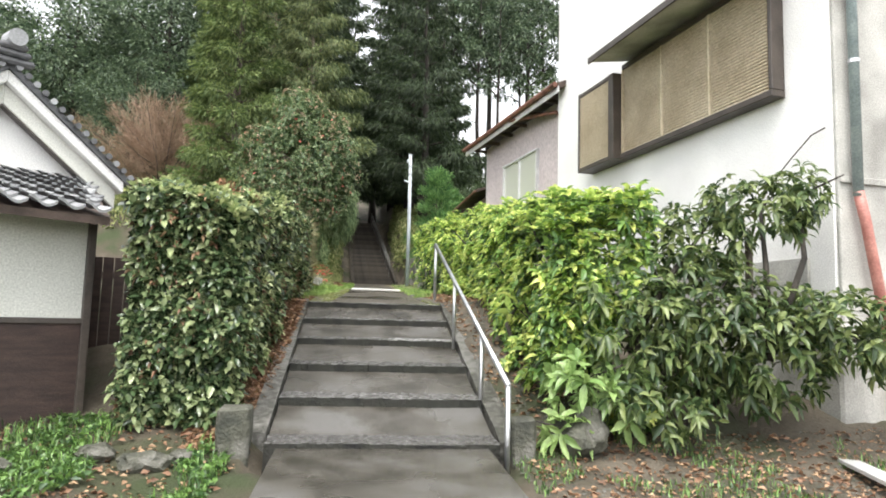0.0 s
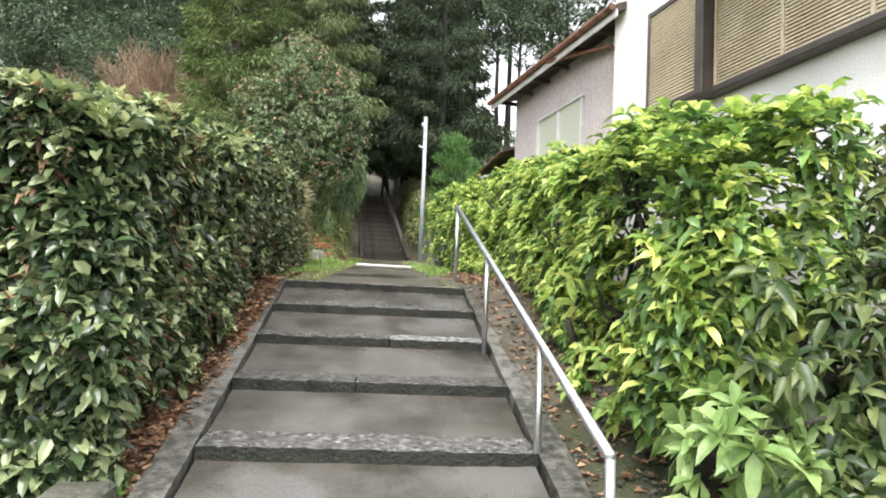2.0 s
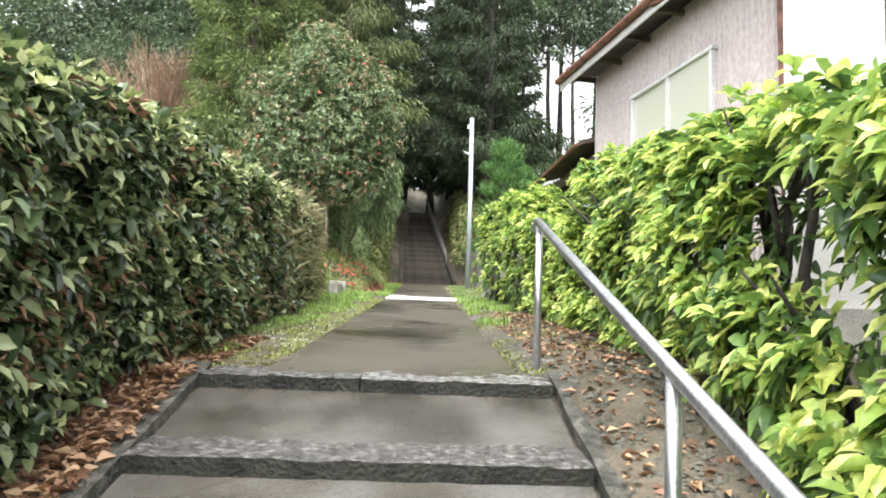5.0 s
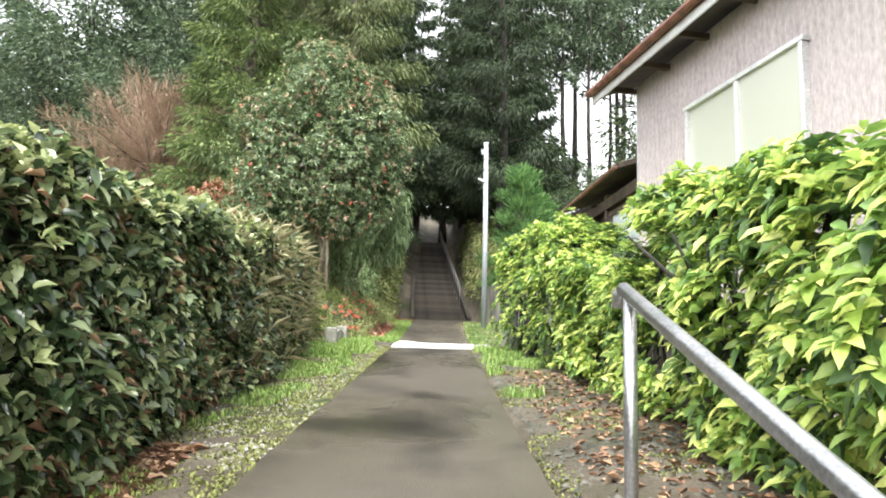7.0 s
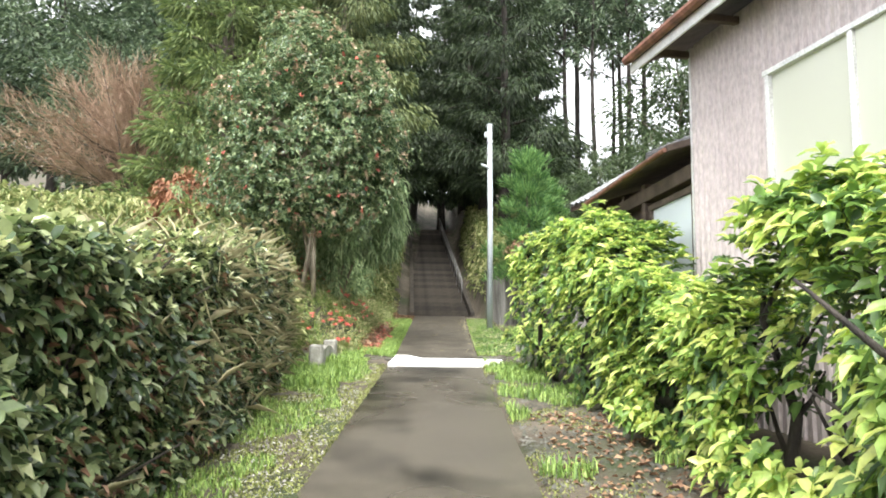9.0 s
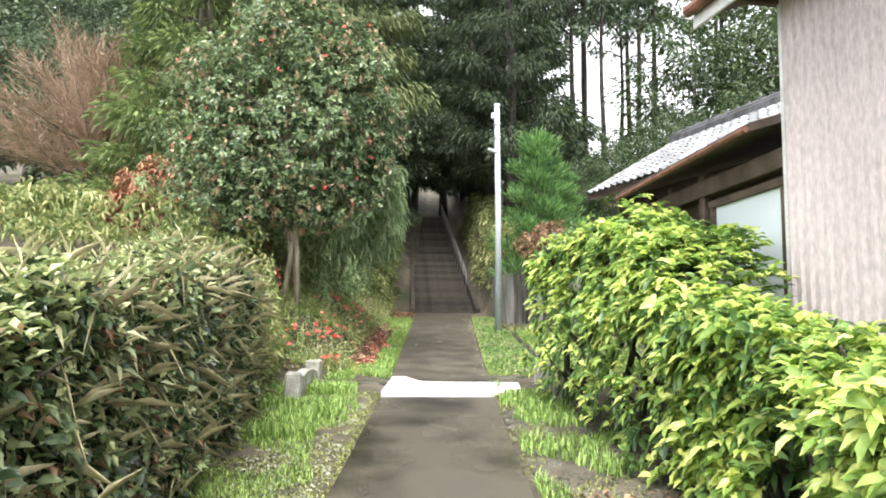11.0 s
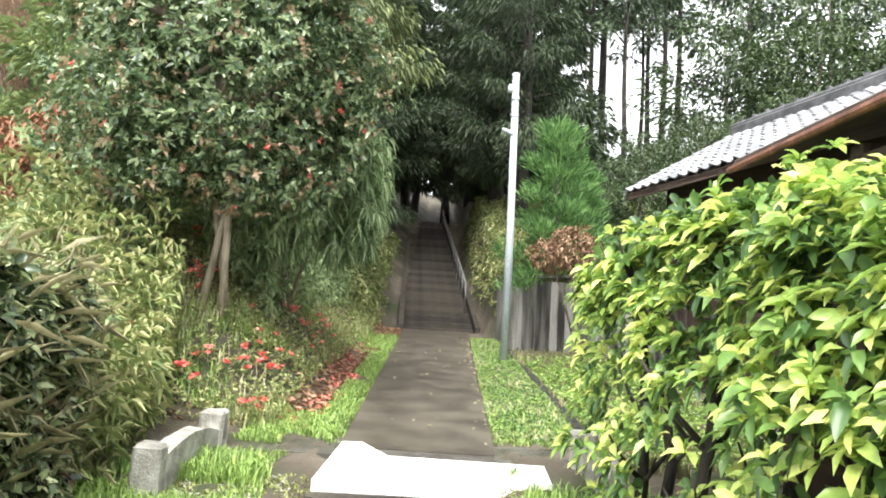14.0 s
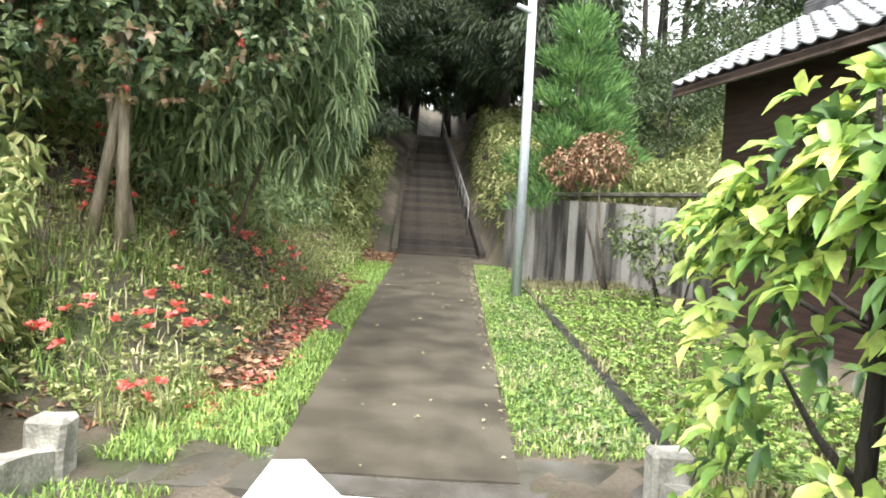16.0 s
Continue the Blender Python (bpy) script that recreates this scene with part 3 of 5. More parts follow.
part("drain_pipe", tube([(0.17, -0.14, 2.85), (0.24, -0.15, 2.55), (0.62, -0.2, 0.4)], 0.052, 12), M_PINKPIPE, wh, "faded red lower drain pipe", True)
for z in (4.2, 5.6, 7.4):
    part("clamp", tube([(0.17, -0.14, z), (0.17, -0.14, z + 0.04)], 0.06, 12), M_STEEL, wh)


def slats(x, y0, y1, z0, z1, n):
    bm = bmesh.new()
    for k in range(n):
        z = z0 + (z1 - z0) * (k + 0.5) / n
        box(x - 0.012, x + 0.012, y0, y1, z - (z1 - z0) / n * 0.30, z + (z1 - z0) / n * 0.30, 0.0, bm)
    return bm


sw = part("window_box", box(-0.11, -0.02, 0.66, 3.80, 4.12, 5.55, 0.01), M_SHADE, wh, "wide window behind tan slats")
part("sill", box(-0.19, -0.0, 0.60, 3.84, 4.05, 4.13, 0.008), M_FRAME, sw)
part("frame", box(-0.18, -0.0, 0.60, 0.66, 4.13, 5.58, 0.008), M_FRAME, sw)
part("frame", box(-0.17, -0.0, 0.67, 3.80, 5.50, 5.58, 0.008), M_FRAME, sw)
for k in range(3):
    a, b = 0.67 + k * 1.043, 0.67 + (k + 1) * 1.043
    part("slat_panel", slats(-0.135, a + 0.03, b - 0.03, 4.14, 5.50, 34), M_SLAT, sw)
    part("mullion", box(-0.165, -0.115, b - 0.025, b + 0.015, 4.135, 5.50, 0.004), M_SLAT, sw)
sb = part("shutter_box", box(-0.27, -0.02, 3.86, 5.0, 4.08, 5.42, 0.015), M_SHADE, wh, "shutter case beside the window")
part("slat_panel", slats(-0.285, 3.98, 4.95, 4.12, 5.38, 30), M_SLAT, sb)
for a, b in ((3.83, 3.98), (4.95, 5.01)):
    part("frame", box(-0.31, -0.01, a, b, 4.05, 5.46, 0.008), M_FRAME, sb)
part("frame", box(-0.31, -0.01, 3.98, 4.95, 5.38, 5.45, 0.008), M_FRAME, sb)
part("frame", box(-0.31, -0.01, 3.98, 4.95, 4.05, 4.12, 0.008), M_FRAME, sb)
aw = box(-0.70, 0.0, 0.3, 3.86, 5.58, 5.63, 0.01)
for v in aw.verts:
    v.co.z += (v.co.x + 0.70) * 0.16
part("awning", aw, M_PLASTER_OLD, wh, "thin flat eave over the window")
part("awning_edge", box(-0.735, -0.703, 0.29, 3.88, 5.55, 5.65, 0.006), M_FRAME, wh)

# pale pink corrugated house
ph = thing("pink_house", pose(3.26, 17.25, 0, 0, 0, 9.5), "pale pink corrugated metal house with a rusty eave", "house")
part("wall", box(0.03, 6.0, -5.0, 0.0, 1.4, 6.05, 0.0), M_PINK, ph)
part("siding", corrugated(0.01, -4.95, 0.0, 1.7, 6.0), M_PINK, ph, "ribbed pale pink siding")
part("corner_trim", box(-0.02, 0.06, -0.03, 0.03, 1.7, 6.0, 0.006), M_WHITEMETAL, ph)
window("window", ph, -0.03, -3.25, -1.32, 4.15, 5.2, 2, GLASS, M_WHITEMETAL)
rf = bmesh.new()
pr = [(-0.42, 5.98), (-0.42, 6.10), (3.2, 7.45), (6.8, 6.1), (6.8, 5.98), (3.2, 7.33)]
ends = [[rf.verts.new((x, y, z)) for x, z in pr] for y in (-5.05, 0.58)]
rf.faces.new(ends[0])
rf.faces.new(ends[1][::-1])
for k in range(6):
    rf.faces.new((ends[0][k], ends[1][k], ends[1][(k + 1) % 6], ends[0][(k + 1) % 6]))
part("roof", rf, M_SOFFIT, ph, "brown stained roof boards")
part("gutter", tube([(-0.48, -5.0, 6.06), (-0.48, 0.6, 6.06)], 0.055, 8), M_RUST, ph, "rusty red gutter")
part("fascia", box(-0.43, -0.405, -5.05, 0.6, 5.90, 6.02, 0.004), M_WHITEMETAL, ph)
part("drain_pipe", tube([(-0.46, -2.6, 6.0), (-0.1, -4.3, 5.75), (-0.08, -4.45, 5.6), (-0.08, -4.5, 3.2)], 0.04, 8), M_RUST, ph, "rusty drain pipe")
part("gable", box(0.05, 5.95, -0.02, 0.02, 5.95, 6.05, 0.0), M_PINK, ph)
for k in range(6):
    y = -4.4 + k * 0.88
    part("rafter", box(-0.38, 0.0, y, y + 0.06, 5.90, 5.975, 0.004), M_SOFFIT, ph)

# porch annexe beyond it
an = thing("porch", pose(3.26, 17.25, 0, 0, 0, 2), "dark timber porch with a frosted window", "porch")
part("wall", box(0.12, 3.0, 0.06, 3.2, 1.5, 4.75, 0.0), M_BROWNWOOD, an)
window("window", an, 0.06, 0.12, 1.42, 3.0, 4.42, 1, GLASS_PALE, M_SOFFIT, 0.07)
for y in (1.55, 2.4, 3.15):
    part("post", box(0.0, 0.12, y, y + 0.12, 1.5, 4.8, 0.008), M_SOFFIT, an)
part("beam", box(-0.02, 0.13, 0.05, 3.3, 4.55, 4.72, 0.008), M_SOFFIT, an)
pe = box(-0.28, 3.1, 0.04, 3.5, 4.84, 4.92, 0.008)
for v in pe.verts:
    v.co.z += (v.co.x + 0.28) * 0.3
part("roof", pe, M_SOFFIT, an)
part("gutter", tube([(-0.31, 0.04, 4.86), (-0.31, 3.5, 4.84)], 0.028, 8), M_RUST, an, "thin rusty gutter")


def tile_mesh(w, l):
    """A curved pantile: a shallow trough with a raised roll at one side."""
    bm = bmesh.new()
    rows = []
    for y in (0.0, l):
        r = []
        for k in range(9):
            f = k / 8
            z = 0.035 * math.cos(f * math.tau * 0.75) + (0.022 if y == 0 else 0.0)
            r.append(bm.verts.new((f * w, y, z)))
        rows.append(r)
    low = [bm.verts.new((v.co.x, 0, v.co.z - 0.024)) for v in rows[0]]
    for k in range(8):
        bm.faces.new((rows[0][k], rows[0][k + 1], rows[1][k + 1], rows[1][k]))
        bm.faces.new((low[k], low[k + 1], rows[0][k + 1], rows[0][k]))
    me = bpy.data.meshes.new("tile")
    bm.to_mesh(me)
    bm.free()
    me.materials.append(M_TILE)
    return me


def tiled(parent, m, nx_, ny_, w, l, flare=0.0):
    """Rows of tiles on a slope; m puts the eave's corner, x along it, y up the slope."""
    me = tile_mesh(w * 1.02, l * 1.08)
    for j in range(ny_):
        for i in range(int(nx_ - 5 * (flare > 0) + flare * j * l / w)):
            o = part("tile", me, None, parent)
            o.matrix_local = m @ pose(i * w, j * l, 0.03 + 0.004 * math.sin(i * 5.1 + j * 2.3), 0, 0, 0.4 * math.sin(i * 3 + j))


# tiled house behind the porch
th = thing("tiled_house", pose(4.3, 28.8, 0, 0, 0, 16), "single-storey timber house with grey tiled roof", "house")
part("wall", box(0.6, 4.6, -9.0, -0.5, 1.6, 6.3, 0.0), M_BROWNWOOD, th)
slope = math.degrees(math.atan2(1.5, 2.58))
part("roof_deck", (lambda b: ([setattr(v.co, "z", v.co.z + (v.co.x if v.co.x < 2.6 else 5.2 - v.co.x) * 0.58) for v in b.verts], b)[1])(
    (lambda b: (bmesh.ops.subdivide_edges(b, edges=[e for e in b.edges if abs(e.verts[0].co.x - e.verts[1].co.x) > 2], cuts=1), b)[1])(box(0.0, 5.2, -9.2, 0.0, 6.14, 6.22, 0.0))), M_SOFFIT, th)
tiled(th, pose(0, 0, 6.26, 0, 0, -90) @ pose(0, 0, 0, slope), 33, 10, 0.28, 0.3)
part("ridge", box(2.46, 2.74, -9.2, 0.02, 7.70, 7.95, 0.03), M_TILEDARK, th, "dark stacked ridge tiles")
part("ridge_cap", tube([(2.6, -9.2, 7.97), (2.6, 0.06, 7.97)], 0.09, 10), M_TILEDARK, th)
part("eave_board", box(0.0, 0.04, -9.2, 0.0, 6.10, 6.22, 0.004), M_SOFFIT, th)
part("verge", (lambda b: ([setattr(v.co, "z", v.co.z + v.co.x * 0.58) for v in b.verts], b)[1])(box(0.0, 2.6, -0.02, 0.05, 6.1, 6.3, 0.004)), M_TILEDARK, th)
for k in range(24):
    part("cap_knob", tube([(2.6, -0.2 - k * 0.37, 8.03), (2.6, -0.2 - k * 0.37, 8.10)], 0.05, 6), M_TILEDARK, th)

# white storehouse with a pent roof
lh = thing("storehouse", pose(-2.47, 6.4, 0, 0, 0, 40), "cream plastered storehouse with brown boarding and tiled roof", "house")
part("wall", box(-7, 0, 0, 7.0, 1.34, 2.3, 0.008), M_CREAM, lh)
part("boarding", box(-7, 0.015, -0.015, 7.0, 0.1, 1.335, 0.006), M_BROWNWOOD, lh, "dark brown boarded plinth")
part("batten", box(-7, 0.03, -0.03, 0.0, 1.31, 1.36, 0.004), M_FRAME, lh)
part("corner_post", box(-0.02, 0.05, -0.04, 0.06, 0.1, 2.3, 0.006), M_FRAME, lh)
# the pent roof widens towards the gable wall behind it
pent = box(-7.2, 0.0, -0.45, 3.45, 2.17, 2.24, 0.0)
for v in pent.verts:
    v.co.z += (v.co.y + 0.45) * 0.235
    if v.co.x > -1:
        v.co.x += (v.co.y + 0.45) * 0.3
part("pent_roof", pent, M_SOFFIT, lh)
tiled(lh, pose(-4.47, -0.50, 2.27) @ pose(0, 0, 0, math.degrees(math.atan(0.235))), 26, 14, 0.212, 0.285, 0.3)
GX0, GTOP, GS, GY0 = -0.06, 4.36, 0.80, 3.4
gb = bmesh.new()
pg = [(GX0 - 1.28, 2.3), (GX0 + 1.28, 2.3), (GX0 + 1.28, GTOP - 1.0), (GX0, GTOP), (GX0 - 1.28, GTOP - 1.0)]
fr = [[gb.verts.new((x, y, z)) for x, z in pg] for y in (GY0, GY0 + 4)]
gb.faces.new(fr[0])
gb.faces.new(fr[1][::-1])
for k in range(5):
    gb.faces.new((fr[0][k], fr[1][k], fr[1][(k + 1) % 5], fr[0][(k + 1) % 5]))
part("rear_roof", box(-7.2, GX0 - 1.3, 3.47, 7.3, 3.04, 3.14, 0.0, skew=-0.19), M_TILEDARK, lh)
part("gable_wall", gb, M_PLASTER, lh, "bright white gable wall")
for s in (1, -1):
    def mirror(b, s=s):
        for v in b.verts:
            x = v.co.x
            v.co.z += GTOP - x * GS
            v.co.x = GX0 + s * x
        return b
    part("roof", mirror(box(0.0, 1.55, GY0 - 0.36, GY0 + 4.2, 0.06, 0.15, 0.0)), M_TILEDARK, lh)
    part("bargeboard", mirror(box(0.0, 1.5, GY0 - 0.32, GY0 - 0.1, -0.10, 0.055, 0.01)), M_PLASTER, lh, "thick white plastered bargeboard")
    # inner board uses the darker cream plaster, so its shade is painted
    part("bargeboard", mirror(box(0.0, 1.44, GY0 - 0.2, GY0 - 0.06, -0.36, -0.105, 0.01)), M_CREAM, lh, "inner bargeboard, its shade given by the cream colour")
    part("bargeboard_edge", mirror(box(0.0, 1.40, GY0 - 0.19, GY0 - 0.05, -0.385, -0.362, 0.0)), M_FRAME, lh)
    for k in range(15):
        x = 0.1 + k * 0.104
        t = tube([(x, GY0 - 0.42, 0.0), (x, GY0 + 0.1, 0.0)], 0.042, 8)
        for v in t.verts:
            v.co.z += GTOP - x * GS + 0.165
            v.co.x = GX0 + s * v.co.x
        part("verge_tile", t, M_TILEDARK if k % 2 else M_TILE, lh)
part("ridge", box(GX0 - 0.13, GX0 + 0.13, GY0 - 0.3, GY0 + 4.2, GTOP + 0.1, GTOP + 0.32, 0.04), M_TILEDARK, lh)
for k, w_ in enumerate((0.26, 0.21, 0.16)):
    part("ridge_end", box(GX0 - w_, GX0 + w_, GY0 - 0.46 - 0.02 * k, GY0 - 0.3, GTOP + 0.1 + 0.09 * k, GTOP + 0.185 + 0.09 * k, 0.03), M_TILEDARK, lh)
part("ridge_disc", tube([(GX0 + 0.02, GY0 - 0.55, GTOP + 0.42), (GX0 + 0.02, GY0 - 0.3, GTOP + 0.42)], [0.11, 0.13], 14), M_TILE, lh, "round end tile of the ridge")
fence = thing("plank_fence", pose(-3.1, 8.1, 0, 0, 0, 9), "dark weathered plank fence beside the storehouse", "fence")
for k in range(7):
    part("plank", box(0.02 + k * 0.12, 0.13 + k * 0.12, 0, 0.025, 0.7, 2.05, 0.004), M_BROWNWOOD, fence)
part("rail", box(0, 0.86, 0.026, 0.06, 1.8, 1.88, 0.004), M_BROWNWOOD, fence)
pl = part("plank", box(-0.9, 0.9, -0.09, 0.09, 0.0, 0.035, 0.005), M_WHITEMETAL)
pl.matrix_world = pose(3.95, 4.67, float(land(3.95, 4.67)) + 0.08, 2, 3, 66.8)
tagged(pl, "white painted board lying on the ground", "board")
pl = part("plank", box(-0.7, 0.7, -0.06, 0.06, 0.0, 0.03, 0.005), M_WHITEMETAL)
pl.matrix_world = pose(4.35, 4.72, float(land(4.35, 4.72)) + 0.03, 3, 1, 88)
tagged(pl, "narrow white board lying beside another", "board")


# ---- hedges ----
def whorls(P, N, count, spread=0.9, lift=0.1):
    """Leaves round twig tips P: repeated places and their directions."""
    n = len(P)
    a = RNG.uniform(0, math.tau, (n, 1)) + np.arange(count)[None] * math.tau / count + RNG.normal(0, 0.25, (n, count))
    N = unit(N)
    S = unit(np.cross(N, np.array([[0.3, 0.2, 1.0]]) + RNG.normal(0, 0.1, (n, 3))))
    B = np.cross(N, S)
    D = N[:, None] * RNG.uniform(0.15, 0.8, (n, count, 1)) + spread * (S[:, None] * np.cos(a)[..., None] + B[:, None] * np.sin(a)[..., None])
    D[..., 2] += lift
    return np.repeat(P, count, 0) + RNG.normal(0, 0.008, (n * count, 3)), D.reshape(-1, 3)


def hedge_points(n, y0, y1, xin, top, depth, side, jitter, shell=0.25, end_near=True, low=0.08):
    """Places and outward normals on a clipped hedge: its path side, top and ends. side=+1: the hedge lies at larger x."""
    y = RNG.uniform(y0, y1, n)
    f = RNG.uniform(0, 1, n)
    x_in, zt = np.interp(y, *xin), np.interp(y, *top)
    zb = prof(y) + low
    h = zt - zb
    face = RNG.uniform(0, 1, n) < 0.66
    r = 0.22
    P = np.zeros((n, 3))
    N = np.zeros((n, 3))
    zz = zb + f ** 0.9 * h
    P[:, 0] = np.where(face, x_in, x_in + side * f * depth)
    P[:, 1] = y
    P[:, 2] = np.where(face, zz, zt)
    N[:, 0] = np.where(face, -side, 0)
    N[:, 2] = np.where(face, 0.2, 1)
    k = np.where(face, np.clip((P[:, 2] - (zt - r)) / r, 0, 1), np.clip(1 - f * depth / r, 0, 1))
    P[:, 0] += np.where(face, side * r * 0.45 * k ** 2, 0)
    P[:, 2] -= np.where(face, 0, r * 0.45 * k ** 2)
    if end_near:
        e = RNG.uniform(0, 1, n) < (0.13 if end_near is True else end_near)
        m = e.sum()
        g = RNG.uniform(0, 1, m)
        P[e] = np.stack([np.interp(y0, *xin) + side * g * depth, np.full(m, y0) + 0.1 * np.abs(2 * g - 1) ** 4, prof(y0) + low + RNG.uniform(0, 1, m) * (np.interp(y0, *top) - prof(y0) - low)], 1)
        N[e] = (0, -1, 0.2)
    lump = np.array([noise.noise(Vector(p) * 1.3) + 0.6 * noise.noise(Vector(p) * 3.7) for p in P])
    P += unit(N) * (lump * jitter - np.abs(RNG.normal(0, shell * 0.5, n)))[:, None] + RNG.normal(0, 0.03, (n, 3))
    return P, N


LH_IN = ([6, 10.5, 13, 16, 18, 20.3], [-1.06, -1.06, -1.12, -1.3, -1.45, -1.8])
LH_TOP = ([6, 6.5, 8.7, 10.8, 13.5, 16.5, 18.2, 20.3], [2.46, 2.55, 2.86, 3.2, 3.37, 3.6, 3.85, 3.65])
RH_IN = ([5.6, 7, 9.5, 13, 16, 19, 20.4, 21.4], [1.72, 1.75, 2.0, 2.15, 2.22, 1.95, 1.74, 1.9])
RH_TOP = ([5.6, 7.7, 9, 10.7, 12, 14.0, 14.7, 15.6, 16.9, 17.5, 18.3, 19.3, 23], [2.5, 2.8, 2.98, 3.2, 3.5, 3.64, 3.08, 3.22, 3.45, 3.98, 4.2, 4.38, 4.35])


def stems(n, y0, y1, xin, top, depth, side, r, m, parent, name="stem"):
    for k in range(n):
        y = y0 + (y1 - y0) * (k + 0.5) / n + random.uniform(-0.2, 0.2)
        x = float(np.interp(y, *xin)) + side * random.uniform(0.25, depth * 0.7)
        zb, zt = float(land(x, y)) - 0.1, float(np.interp(y, *top)) - 0.15
        bm = bmesh.new()
        p = Vector((x, y, zb))
        pts = [p.copy()]
        for s in range(5):
            p = p + Vector((random.uniform(-0.12, 0.12), random.uniform(-0.14, 0.14), (zt - zb) / 5))
            pts.append(p.copy())
        tube(pts, [r, r * 0.9, r * 0.75, r * 0.6, r * 0.45, r * 0.25], 6, bm)
        for b in range(6):
            q_ = pts[random.randint(1, 4)]
            e = q_ + Vector((-side * random.uniform(-0.25, 0.45), random.uniform(-0.45, 0.45), random.uniform(0.15, 0.5)))
            tube([q_, (q_ + e) / 2 + Vector((0, 0, -0.04)), e], [r * 0.5, r * 0.35, r * 0.15], 5, bm)
        part(name, bm, m, parent, smooth=True)


hl = thing("hedge", pose(0, 0, 0), "tall clipped dark green glossy hedge beside the steps", "hedge")
P, N = hedge_points(20000, 6.0, 20.1, LH_IN, LH_TOP, 0.93, -1, 0.18, 0.16, 0.15)
Q, D = whorls(P, N + np.array([[0, 0, 0.35]]) + RNG.normal(0, 0.6, N.shape), 4, 0.9, 0.0)
stuff(part("foliage", leaves("foliage", Q, D, RNG.uniform(0.05, 0.12, len(Q)), 0.52, 0.2, 0.1, np.repeat(N, 4, 0) * 0.7, False), L_HEDGE, hl))
P, N = hedge_points(14000, 6.0, 20.1, LH_IN, LH_TOP, 0.93, -1, 0.16, 0.03, False)
top_ = N[:, 2] > 0.9
# pale shoots on top; the 800 on the faces paint in leaf highlights
P = np.concatenate([P[top_], P[~top_][:800]])
N = np.concatenate([N[top_], N[~top_][:800]])
Q, D = whorls(P, N, 4, 0.8, 0.2)
stuff(part("shoot_growth", leaves("shoot_growth", Q, D, RNG.uniform(0.055, 0.1, len(Q)), 0.5, 0.1, 0.1, np.repeat(N, 4, 0) * 0.8), L_HEDGETOP, hl))
P, N = hedge_points(9000, 6.0, 20.1, LH_IN, LH_TOP, 0.93, -1, 0.14, 0.06, 0.1)
with_ = np.array([noise.noise(Vector(p) * 1.7 + Vector((4, 4, 0))) for p in P]) > 0.02
P, N = P[with_], N[with_]
stuff(part("withered_leaves", leaves("withered_leaves", P, N + RNG.normal(0, 0.7, N.shape), RNG.uniform(0.05, 0.09, len(P)), 0.4, 0.4), L_DEAD, hl))
# solid dark core added inside the hedge, as shade behind the leaf gaps
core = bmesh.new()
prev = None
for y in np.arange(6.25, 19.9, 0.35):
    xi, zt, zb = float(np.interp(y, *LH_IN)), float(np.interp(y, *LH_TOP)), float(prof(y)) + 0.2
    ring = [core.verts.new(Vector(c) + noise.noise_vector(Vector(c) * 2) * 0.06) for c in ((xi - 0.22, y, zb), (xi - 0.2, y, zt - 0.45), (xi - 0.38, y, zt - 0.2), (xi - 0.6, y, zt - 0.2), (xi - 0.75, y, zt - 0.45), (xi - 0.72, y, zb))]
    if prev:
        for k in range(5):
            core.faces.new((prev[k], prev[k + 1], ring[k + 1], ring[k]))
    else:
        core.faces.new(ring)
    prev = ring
part("shadow_core", core, M_BARKDARK, hl)
P, N = hedge_points(1500, 15.0, 20.4, LH_IN, LH_TOP, 1.3, -1, 0.2, 0.1, False)
Q, D = whorls(P, N + np.array([[0, 0, 0.5]]) + RNG.normal(0, 0.8, N.shape), 4, 1.0, 0.1)
stuff(part("wild_growth", leaves("wild_growth", Q, D, RNG.uniform(0.06, 0.15, len(Q)), 0.2, 0.25, 0.06, np.repeat(N, 4, 0) * 0.3), L_TANGLE, hl))
P, N = hedge_points(2000, 13.5, 20.4, LH_IN, LH_TOP, 1.0, -1, 0.2, 0.02, False)
P = P[RNG.uniform(0, 1, len(P)) < np.interp(P[:, 1], [13.5, 19], [0.15, 1.0])]
stuff(part("dry_growth", leaves("dry_growth", P, RNG.normal(0, 0.7, P.shape) + np.array([[0.3, -0.2, 0.8]]), RNG.uniform(0.15, 0.42, len(P)), 0.03, 0.25, 0.008), L_STRAW, hl))
stems(16, 6.3, 18.5, LH_IN, LH_TOP, 0.6, -1, 0.03, M_BARKDARK, hl)

hr = thing("hedge", pose(0, 0, 0), "loose yellow-green broadleaf hedge with bare stems showing", "hedge")
P, N = hedge_points(7600, 5.9, 21.3, RH_IN, RH_TOP, 1.0, 1, 0.27, 0.2, 0.06, 0.12)
gap = np.array([noise.noise(Vector(p) * 1.1 + Vector((9, 0, 0))) for p in P])
keep = ((gap > -0.1) | (N[:, 2] > 0.9) | (P[:, 1] > 16.3)) & ((P[:, 1] < 17) | (P[:, 2] > prof(P[:, 1]) + 1.1 + 0.35 * ss(19, 20.3, P[:, 1])) | (RNG.uniform(0, 1, len(P)) < 0.25)) & ((P[:, 1] < 18.8) | (gap > -0.25))
P, N = P[keep], N[keep]
Q, D = whorls(P, N + np.array([[0, 0, 0.9]]) + RNG.normal(0, 0.35, N.shape), 6, 1.0, 0.05)
stuff(part("foliage", leaves("foliage", Q, D, RNG.uniform(0.08, 0.15, len(Q)), 0.44, 0.28, 0.1, np.repeat(N, 6, 0) * 0.9, False), L_LIME, hr))
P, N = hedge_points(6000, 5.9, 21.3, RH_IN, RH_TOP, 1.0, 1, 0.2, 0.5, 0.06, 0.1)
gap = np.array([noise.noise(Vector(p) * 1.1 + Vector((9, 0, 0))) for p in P])
